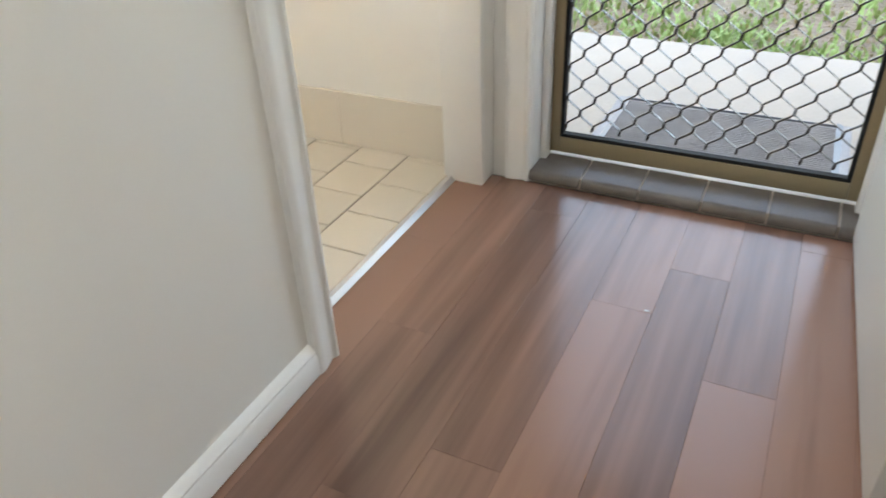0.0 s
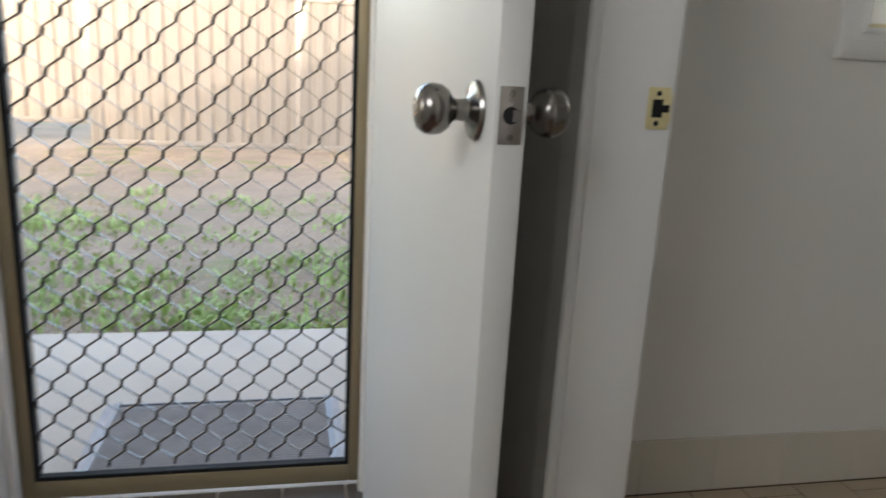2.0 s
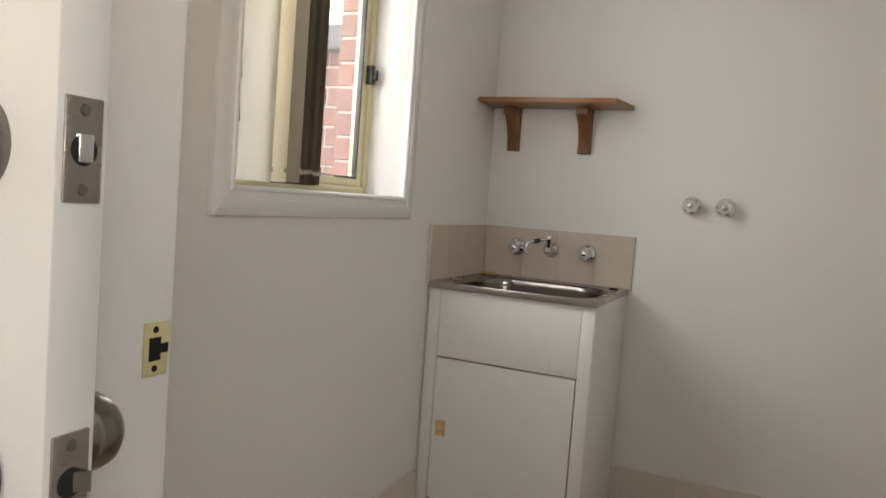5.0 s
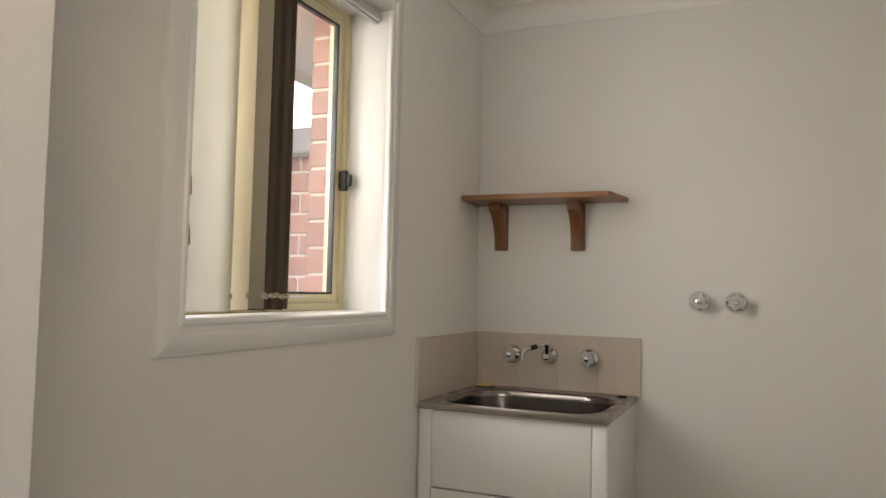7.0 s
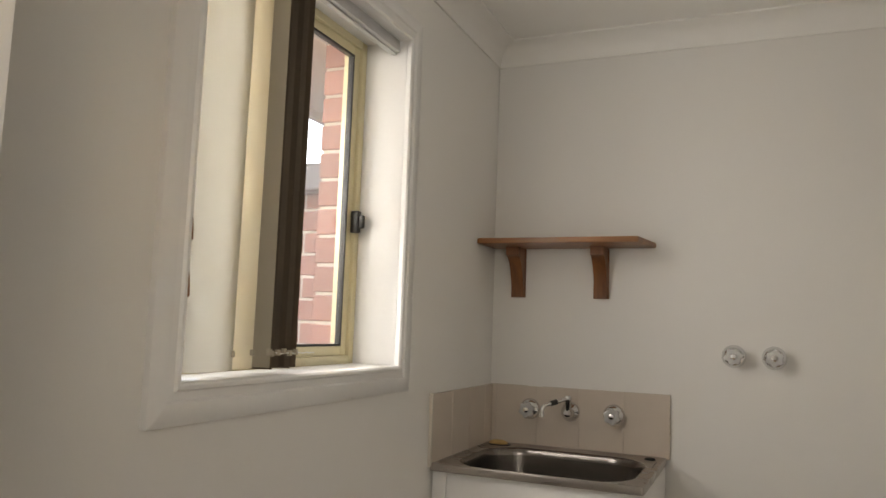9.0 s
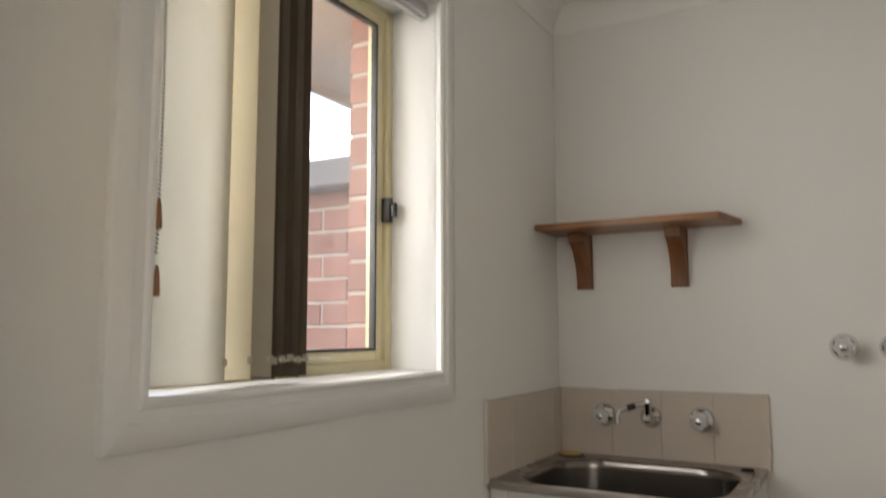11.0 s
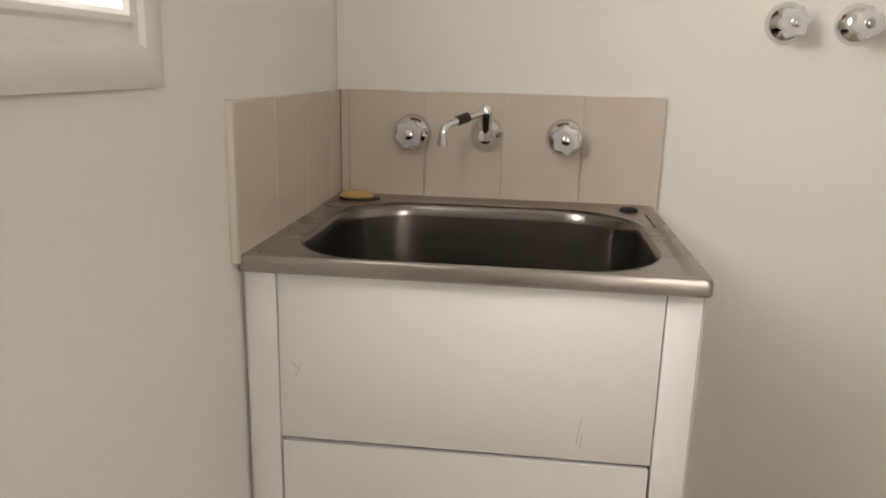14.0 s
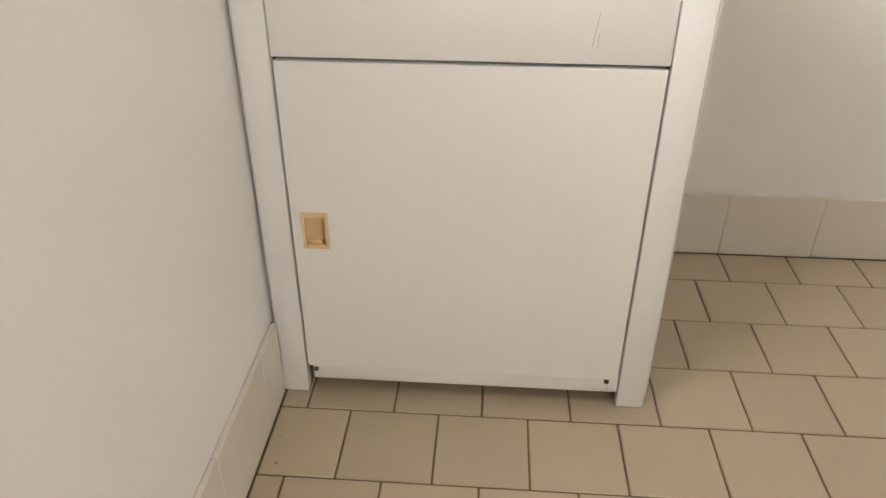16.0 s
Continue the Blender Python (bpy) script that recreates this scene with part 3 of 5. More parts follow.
# ---- vertical blind bunched to one side ----
def vertical_blind():
    v = thing("vertical_blind", -1.42, 0.045, WZ0 + 0.01, "cream fabric vertical blind drawn open and bunched to one side", "blind")
    part("head_rail", merged(bm_box(WX0 + 0.004, WX1 - 0.004, 0.020, 0.056, WZ1 - 0.034, WZ1 - 0.001, 0.003), bm_box(WX0 + 0.004, WX1 - 0.004, 0.031, 0.045, WZ1 - 0.040, WZ1 - 0.034, 0.001)), M_STRIP, v, "grey aluminium head rail")
    slats = [(-1.531, 0.034, 8), (-1.452, 0.046, 32), (-1.405, 0.040, 68)] + [(-1.385 + 0.022 * k, 0.038, 72 + 2 * k) for k in range(5)]
    for i, (x, y, a) in enumerate(slats):
        w = 0.142 if i == 0 else 0.106 if i < 3 else 0.089
        b = bmesh.new()
        n = 8
        z0, z1 = WZ0 + 0.012 + 0.002 * (i % 3), WZ1 - 0.040
        cols = []
        for k in range(n + 1):
            u = k / n - 0.5
            bow = (0.018 if i == 0 else 0.009) * (1 - (2 * u) ** 2) * (1 if i % 2 or i < 2 else -1)
            c, s = math.cos(radians(a)), math.sin(radians(a))
            px, py = x + u * w * c - bow * s, y - u * w * s - bow * c
            cols.append([b.verts.new((px, py, z)) for z in (z0, z0 + 0.028, z1)])
        for k in range(n):
            for r in range(2):
                b.faces.new((cols[k][r], cols[k + 1][r], cols[k + 1][r + 1], cols[k][r + 1]))
        bmesh.ops.solidify(b, geom=b.faces[:], thickness=0.0008)
        # third slat tan, the rest brown: painted shade on one cream fabric
        s_ob = part("slat", b, (M_FABRIC, M_FABRIC_C)[i] if i < 2 else M_FABRIC_G if i == 2 else M_FABRIC_B, v, "" if i < 2 else "cream slat coloured tan for its half shade" if i == 2 else "cream slat coloured brown for the bunch's shade")
        c, s = math.cos(radians(a)), math.sin(radians(a))
        ex, ey = x + 0.48 * w * c, y - 0.48 * w * s
        # clips take the half-shade tan too, so that they stay dim
        part("chain_clip", bm_box(ex - 0.005, ex + 0.005, ey - 0.004, ey + 0.004, z0 + 0.026, z0 + 0.038, 0.001), M_FABRIC_G, s_ob)
    part("bottom_chain", bm_tube([(-1.36 + 0.016 * k, -0.004 - 0.003 * math.sin(k * 2.1), WZ0 + 0.046 - 0.003 * abs(math.sin(k * 1.3))) for k in range(10)], 0.0014, 6), M_WHITEPL, v, "white bead chain linking the slats")


vertical_blind()


def blind_cord():
    cx, cy = WX0 + 0.024, 0.012
    c = thing("blind_cord", cx, cy, 1.360, "dark bead chain with wooden toggles hanging beside the blind", "cord")
    part("cord", bm_tube([(cx + 0.002 * math.sin(z * 9), cy, z) for z in np.linspace(2.052, 1.38, 30)], 0.0012, 6), M_WHITEPL, c)
    beads = []
    for z in np.linspace(2.04, 1.385, 96):
        b = bmesh.new()
        bmesh.ops.create_uvsphere(b, u_segments=6, v_segments=4, radius=0.0024, matrix=Matrix.Translation((cx + 0.002 * math.sin(z * 9), cy, z)))
        beads.append(b)
    part("beads", merged(*beads), M_NICKEL, c, "small dark metal beads")
    for z, x in ((1.420, cx + 0.001), (1.318, cx + 0.002)):
        part("toggle", bm_lathe([(0, z), (0.0055, z + 0.001), (0.0060, z + 0.008), (0.0042, z + 0.036), (0.0022, z + 0.047), (0, z + 0.048)], 12, Matrix.Translation((x, cy, 0))), M_PINE_V, c, "turned wooden toggle")


blind_cord()


# ---- laundry trough cabinet ----
CX0, CY0, CY1, CTOP = -0.540, -0.0055, -0.630, 0.848


def laundry_cabinet():
    c = thing("laundry_cabinet", -0.27, -0.32, 0.0, "white enamelled steel laundry cabinet with closed door on beige tiles", "cabinet")
    xf = CX0 + 0.012
    part("side_panel", bm_box(xf, -0.012, CY1, CY1 + 0.0015, 0.004, CTOP, 0.0005), M_CABINET, c)
    part("side_panel", bm_box(xf, -0.012, CY0 - 0.0015, CY0, 0.004, CTOP, 0.0005), M_CABINET, c)
    part("front_post", bm_box(xf - 0.002, xf + 0.024, CY0 - 0.046, CY0 - 0.002, 0.001, CTOP, 0.003), M_CABINET, c)
    part("front_post", bm_box(xf - 0.002, xf + 0.024, CY1 + 0.002, CY1 + 0.048, 0.001, CTOP, 0.003), M_CABINET, c)
    part("upper_panel", bm_box(xf - 0.001, xf + 0.014, CY1 + 0.0495, CY0 - 0.0475, 0.5945, CTOP, 0.002), M_CABINET, c)
    part("back_panel", bm_box(-0.014, -0.011, CY1 + 0.002, CY0 - 0.002, 0.05, CTOP - 0.01), M_CABINET, c, smooth=False)
    part("floor_panel", bm_box(xf + 0.03, -0.016, CY1 + 0.004, CY0 - 0.004, 0.045, 0.050), M_CABINET, c, smooth=False)
    # black strips added behind the door's gaps as painted shade
    part("inner_shadow_frame", merged(bm_box(xf + 0.0165, xf + 0.024, CY1 + 0.048, CY0 - 0.046, 0.575, 0.612), bm_box(xf + 0.016, xf + 0.024, CY1 + 0.046, CY1 + 0.062, 0.07, 0.60), bm_box(xf + 0.016, xf + 0.024, CY0 - 0.060, CY0 - 0.044, 0.07, 0.60)), M_VOID, c, "near-black strips standing in for shade in the door's gaps", smooth=False)
    d0, d1 = CY1 + 0.0520, CY0 - 0.0505
    y0, y1, z0, z1 = -0.112, -0.071, 0.298, 0.360
    door = part("door", merged(*[bm_box(xf - 0.003, xf + 0.015, a, b, p, q) for a, b, p, q in ((d0, y0, 0.062, 0.5895), (y1, d1, 0.062, 0.5895), (y0, y1, 0.062, z0), (y0, y1, z1, 0.5895))]), M_CABINET, c, smooth=False)
    part("bottom_rail", merged(bm_box(xf + 0.001, xf + 0.012, d0 + 0.006, d1 - 0.006, 0.030, 0.0605, 0.003), bm_box(xf - 0.002, xf + 0.012, d0 - 0.002, d0 + 0.016, 0.034, 0.066, 0.002)), M_CABINET, c)
    part("hinge_screw", bm_lathe([(0, 0.004), (0.004, 0.003), (0.0045, 0)], 10, Matrix.Translation((xf + 0.0012, d1 - 0.012, 0.052)) @ pose(0, 0, 0, 0, -90, 0)), M_NICKEL, c, "small steel hinge screw")
    part("hinge_pin", bm_box(xf - 0.0030, xf + 0.004, d0 + 0.013, d0 + 0.021, 0.052, 0.0605, 0.001), M_BLACK, c, "dark worn hinge pin")
    for y, z, a, n in ((CY0 - 0.075, 0.700, 25, 0.012), (CY0 - 0.070, 0.708, -40, 0.006), (CY1 + 0.150, 0.640, 8, 0.022), (CY1 + 0.146, 0.625, 3, 0.010)):
        scuff = bm_box(-0.0002, 0.0008, -0.0006, 0.0006, -n, n)
        bmesh.ops.transform(scuff, matrix=pose(xf - 0.0012, y, z, a, 0, 0), verts=scuff.verts)
        part("scuff", scuff, M_STRIP, c, "small grey scratch in the enamel", smooth=False)
    # recessed pull
    h = part("handle", merged(
        bm_box(xf - 0.006, xf - 0.001, y0, y0 + 0.006, z0, z1, 0.001), bm_box(xf - 0.006, xf - 0.001, y1 - 0.006, y1, z0, z1, 0.001),
        bm_box(xf - 0.006, xf - 0.001, y0 + 0.006, y1 - 0.006, z1 - 0.008, z1, 0.001), bm_box(xf - 0.006, xf - 0.001, y0 + 0.006, y1 - 0.006, z0, z0 + 0.006, 0.001),
        bm_box(xf - 0.0009, xf + 0.0155, y0 + 0.001, y0 + 0.004, z0 + 0.001, z1 - 0.001), bm_box(xf - 0.0009, xf + 0.0155, y1 - 0.004, y1 - 0.001, z0 + 0.001, z1 - 0.001),
        bm_box(xf - 0.0009, xf + 0.0155, y0 + 0.004, y1 - 0.004, z1 - 0.004, z1 - 0.001), bm_box(xf - 0.0009, xf + 0.0155, y0 + 0.004, y1 - 0.004, z0 + 0.001, z0 + 0.004),
        bm_prism([(xf + 0.0155, y0 + 0.004), (xf + 0.0155, y1 - 0.004), (xf + 0.001, y1 - 0.004), (xf + 0.012, y1 - 0.018), (xf + 0.014, y0 + 0.004)], "z", z0 + 0.004, z1 - 0.004)), M_HANDLE, door, "cream plastic recessed pull")
    part("lip", bm_box(xf + 0.000, xf + 0.0148, y1 - 0.028, y1 - 0.006, z0 + 0.004, z0 + 0.013, 0.0006), M_HANDLE, h)
    for y in (CY1 + 0.062, CY0 - 0.062):
        part("foot", bm_lathe([(0, 0.0), (0.016, 0.0), (0.016, 0.010), (0.008, 0.016), (0.008, 0.046)], 14, Matrix.Translation((xf + 0.05, y, 0))), M_BLACK, c, "black rubber levelling foot")


laundry_cabinet()


def rounded_rect(x0, x1, y0, y1, r, n=8):
    pts = []
    for cx, cy, a0 in ((x1 - r, y1 - r, 0), (x0 + r, y1 - r, 90), (x0 + r, y0 + r, 180), (x1 - r, y0 + r, 270)):
        for k in range(n + 1):
            a = radians(a0 + 90 * k / n)
            pts.append((cx + r * math.cos(a), cy + r * math.sin(a)))
    return pts


def laundry_trough():
    """A pressed steel bowl with a rolled rim."""
    t = thing("laundry_trough", -0.27, -0.32, CTOP, "stainless steel laundry trough set on the white cabinet", "sink")
    X0, X1, Y0, Y1, TOP = -0.543, -0.010, -0.632, -0.002, 0.871
    b = bmesh.new()
    loops = []
    def ring(pts, z):
        loops.append([b.verts.new((p[0], p[1], z)) for p in pts])
    ring(rounded_rect(X0, X1, Y0, Y1, 0.006), TOP - 0.0245)
    ring(rounded_rect(X0 - 0.003, X1, Y0 - 0.003, Y1, 0.008), TOP - 0.0215)
    ring(rounded_rect(X0 - 0.003, X1, Y0 - 0.003, Y1, 0.008), TOP - 0.006)
    ring(rounded_rect(X0 - 0.001, X1, Y0 - 0.001, Y1, 0.010), TOP - 0.001)
    ring(rounded_rect(X0 + 0.004, X1 - 0.004, Y0 + 0.004, Y1 - 0.004, 0.012), TOP)
    ring(rounded_rect(X0 + 0.014, X1 - 0.012, Y0 + 0.014, Y1 - 0.012, 0.016), TOP - 0.002)
    ring(rounded_rect(X0 + 0.020, X1 - 0.020, Y0 + 0.022, Y1 - 0.020, 0.020), TOP - 0.006)
    ring(rounded_rect(X0 + 0.0225, X1 - 0.0225, Y0 + 0.0245, Y1 - 0.0225, 0.022), TOP - 0.0062)
    bx0, bx1, by0, by1 = -0.516, -0.074, -0.588, -0.052
    for d, z in ((-0.0055, -0.0062), (-0.004, -0.005), (0.0, -0.008), (0.004, -0.014), (0.006, -0.03), (0.012, -0.20), (0.020, -0.222), (0.045, -0.235), (0.12, -0.240)):
        ring(rounded_rect(bx0 + d, bx1 - d, by0 + d, by1 - d, max(0.135 - d * 0.5, 0.02)), TOP + z)
    b2 = bmesh.new()
    split = 8                                   # the rim ends where the bowl's lip begins
    for target, rings in ((b2, loops[:split + 1]), (None, loops[split:])):
        if target:
            rings = [[b2.verts.new(v.co) for v in r] for r in rings]
        for a, c in zip(rings, rings[1:]):
            for i in range(len(a)):
                j = (i + 1) % len(a)
                (target or b).faces.new((a[i], a[j], c[j], c[i]))
    b.faces.new(loops[-1])
    for r in loops[:split]:
        for v in r:
            b.verts.remove(v)
    for q in (b, b2):
        bmesh.ops.recalc_face_normals(q, faces=q.faces[:])
    bmesh.ops.reverse_faces(b, faces=b.faces[:])
    bowl = part("bowl", b, M_STEEL_SHADED, t, "brushed stainless steel bowl, coloured darker for its inner shade")
    part("rim", b2, M_STEEL_RIM, t, "satin stainless steel rim with a rolled edge")
    part("waste", bm_lathe([(0, 0.002), (0.018, 0.002), (0.022, 0.004), (0.032, 0.004), (0.034, 0)], 24, Matrix.Translation((-0.30, -0.323, TOP - 0.240))), M_CHROME, bowl, "chrome waste outlet")
    part("overflow_cap", bm_lathe([(0, 0.006), (0.013, 0.006), (0.017, 0.004), (0.018, 0.0)], 20, Matrix.Translation((-0.052, -0.585, TOP - 0.006))), M_VOID, t, "black rubber plug in the tap hole")
    part("bypass_slot", merged(bm_box(-0.20, -0.095, -0.616, -0.611, TOP - 0.006, TOP - 0.0045), bm_lathe([(0, 0.001), (0.004, 0.001), (0.0045, 0)], 10, Matrix.Translation((-0.098, -0.6135, TOP - 0.006)))), M_VOID, t, "dark bypass slot in the rim", smooth=False)


laundry_trough()


def soap():
    s = thing("soap", -0.045, -0.052, 0.865, "old ochre soap remnant on the trough's back corner", "soap")
    part("bar", bm_lathe([(0, 0.016), (0.018, 0.015), (0.028, 0.010), (0.031, 0.006), (0.028, 0.003), (0, 0.003)], 22, Matrix.Translation((-0.045, -0.052, 0.865)) @ Matrix.Diagonal((0.9, 1.15, 1, 1))), M_SOAP, s)
    part("base", bm_lathe([(0, 0.003), (0.034, 0.003), (0.036, 0.0)], 22, Matrix.Translation((-0.045, -0.056, 0.865)) @ Matrix.Diagonal((0.9, 1.2, 1, 1))), M_BLACK, s, "thin black disc under the soap")


soap()


# ---- taps ----
WALL_TURN = pose(0, 0, 0, 0, -90, 0)     # z of the lathe to -x, out of the wall


def tap_handle(name, label, group):
    t = thing(name, 0, 0, 0, label, "tap", group)
    part("flange", bm_lathe([(0.038, 0), (0.038, 0.003), (0.0365, 0.008), (0.031, 0.016), (0.022, 0.023), (0.015, 0.027), (0.014, 0.034)], 32, WALL_TURN), M_CHROME, t, "chrome dome flange")
    n = 48
    b = bmesh.new()
    rings = []
    for h, rr in ((0.032, 0.55), (0.034, 0.90), (0.039, 1.0), (0.050, 1.0), (0.056, 0.90), (0.058, 0.55)):
        ring = []
        for i in range(n):
            a = 2 * math.pi * i / n
            r = 0.0265 * rr * (1 + 0.11 * math.cos(6 * a))
            ring.append(b.verts.new((r * math.cos(a), r * math.sin(a), h)))
        rings.append(ring)
    for p, q in zip(rings, rings[1:]):
        for i in range(n):
            j = (i + 1) % n
            b.faces.new((p[i], p[j], q[j], q[i]))
    b.faces.new(rings[0][::-1]), b.faces.new(rings[-1])
    bmesh.ops.recalc_face_normals(b, faces=b.faces[:])
    bmesh.ops.transform(b, matrix=WALL_TURN, verts=b.verts[:])
    hd = part("handle", b, M_ACRYLIC, t, "clear fluted acrylic handle", local=True)
    part("button", bm_lathe([(0.0095, 0.057), (0.0095, 0.0592), (0.008, 0.0605), (0, 0.061)], 24, WALL_TURN), M_CHROME, hd, "chrome button", local=True)
    part("spindle", bm_lathe([(0, 0.016), (0.009, 0.016), (0.009, 0.056), (0, 0.056)], 16, WALL_TURN), M_CHROME, hd, local=True)
    return t


tap = tap_handle("trough_tap", "chrome wall tap with clear fluted handle over the trough", "trough taps")
tap.matrix_basis = pose(-0.008, -0.157, 0.996, 12)
copy_thing(tap, pose(-0.008, -0.458, 0.996, -8))
wtap = copy_thing(tap, pose(0, -0.845, 1.217, 20))
wtap2 = copy_thing(tap, pose(0, -0.967, 1.217, 5))
for o in (wtap, wtap2):
    o.name = "washing_machine_tap"
    tagged(o, "chrome wall tap with clear handle on bare painted wall", "tap", "washing machine taps")


def spout():
    s = thing("spout", 0, -0.305, 0.965, "chrome swivel spout with a black sleeve above the trough", "tap spout")
    part("flange", bm_lathe([(0.0345, 0), (0.0345, 0.003), (0.030, 0.012), (0.019, 0.020), (0.013, 0.034), (0.013, 0.052), (0, 0.054)], 30, Matrix.Translation((-0.008, -0.305, 0.996)) @ WALL_TURN), M_CHROME, s, "chrome wall flange")
    part("riser", bm_lathe([(0, 0), (0.010, 0), (0.011, 0.004), (0.011, 0.052), (0.0125, 0.054), (0.0125, 0.066), (0.008, 0.072), (0, 0.073)], 20, Matrix.Translation((-0.050, -0.305, 0.984))), M_CHROME, s)
    p0, p1 = Vector((-0.050, -0.305, 1.046)), Vector((-0.105, -0.243, 1.024))
    pts = [p0.lerp(p1, k / 8) for k in range(9)]
    d = (p1 - p0).normalized()
    for k in range(1, 7):
        a = math.pi / 2 * k / 6
        pts.append(p1 + d * 0.018 * math.sin(a) + Vector((0, 0, -0.018 * (1 - math.cos(a)))))
    pts.append(pts[-1] + Vector((0, 0, -0.014)))
    arm = part("arm", bm_tube(pts, 0.0075, 16), M_CHROME, s)
    part("sleeve", bm_tube([p0.lerp(p1, 0.52), p0.lerp(p1, 0.66), p0.lerp(p1, 0.82)], 0.0095, 16), M_BLACK, arm, "black plastic sleeve")
    part("aerator", bm_tube([pts[-1] + Vector((0, 0, 0.010)), pts[-1] + Vector((0, 0, -0.004))], 0.0092, 16), M_CHROME, arm)


spout()


# ---- shelf ----
def wall_shelf():
    s = thing("wall_shelf", -0.1, -0.3, 1.40, "orange-stained pine wall shelf on two shaped brackets", "shelf")
    b = bm_prism([(0.0, -0.595), (0.0, -0.004), (-0.202, -0.004), (-0.202, -0.563)], "z", 1.578, 1.597)
    bmesh.ops.bevel(b, geom=b.edges[:], offset=0.003, segments=2, affect="EDGES")
    part("board", b, M_PINE, s)
    for y in (-0.128, -0.434):
        prof = [(0, 1.400), (-0.020, 1.400)]
        for k in range(9):
            a = math.pi / 2 * k / 8
            prof.append((-0.020 - 0.075 * (1 - math.cos(a)) ** 0.8, 1.412 + 0.135 * math.sin(a) ** 1.0))
        prof += [(-0.095, 1.5775), (0, 1.5775)]
        br = part("bracket", bm_prism(prof, "y", y + 0.004, y + 0.050), M_PINE_V, s)
        part("back_plate", bm_box(-0.012, -0.001, y, y + 0.054, 1.398, 1.577, 0.002), M_PINE_V, br)


wall_shelf()


# ---- small marks of wear ----
def mark(name, bm, material, label, category):
    return tagged(new(name, mesh_of(name, bm, material)), label, category)


mark("paint_chip", bm_prism([(-0.200, 1.0760), (-0.176, 1.0768), (-0.150, 1.0760), (-0.144, 1.0792), (-0.172, 1.0812), (-0.204, 1.0790)], "x", -0.0112, -0.0096), M_WHITEPL, "white chipped paint along the splashback's top edge", "paint chip")
mark("floor_chip", bm_prism([(-3.122, -0.4632), (-3.113, -0.4622), (-3.112, -0.4648), (-3.121, -0.4660)], "z", 0.0002, 0.0012), M_WHITEPL, "tiny white chip at a joint of the vinyl planks", "chip")
for x, y, r in ((-0.695, -0.036, 0.0028), (-0.640, -0.030, 0.0014)):
    mark("dirt_speck", bm_lathe([(0, 0.0012), (r * 0.7, 0.001), (r, 0.0001)], 9, Matrix.Translation((x, y, 0.0001))), M_SOIL, "small brown dirt speck on a beige floor tile", "dirt")

# ---- floor waste ----
def floor_waste():
    f = thing("floor_waste", -0.80, -0.534, 0.0, "brass floor waste grate set in beige tiles", "drain")
    M = Matrix.Translation((-0.800, -0.534, 0.0005))
    part("rim", bm_lathe([(0.036, 0.001), (0.036, 0.004), (0.041, 0.0045), (0.050, 0.003), (0.051, 0)], 8, M @ pose(0, 0, 0, 0, 0, 22.5)), M_BRASS, f, "octagonal brass rim", smooth=False)
    bars = [bm_box(-0.0355, 0.0355, -0.003, 0.003, 0.0015, 0.004) for _ in range(4)]
    for k, b in enumerate(bars):
        bmesh.ops.transform(b, matrix=M @ pose(0, 0, 0.0001 * k, 0, 0, 45 * k), verts=b.verts[:])
    part("grate", merged(*bars, bm_lathe([(0.017, 0.001), (0.017, 0.0042), (0.023, 0.0042), (0.023, 0.001)], 24, M), bm_lathe([(0, 0.0045), (0.007, 0.0044), (0.008, 0.001)], 12, M)), M_BRASS, f)
    part("well", bm_lathe([(0, 0.001), (0.037, 0.001), (0.037, 0.0)], 16, M), M_VOID, f, "dark well under the grate")


floor_waste()


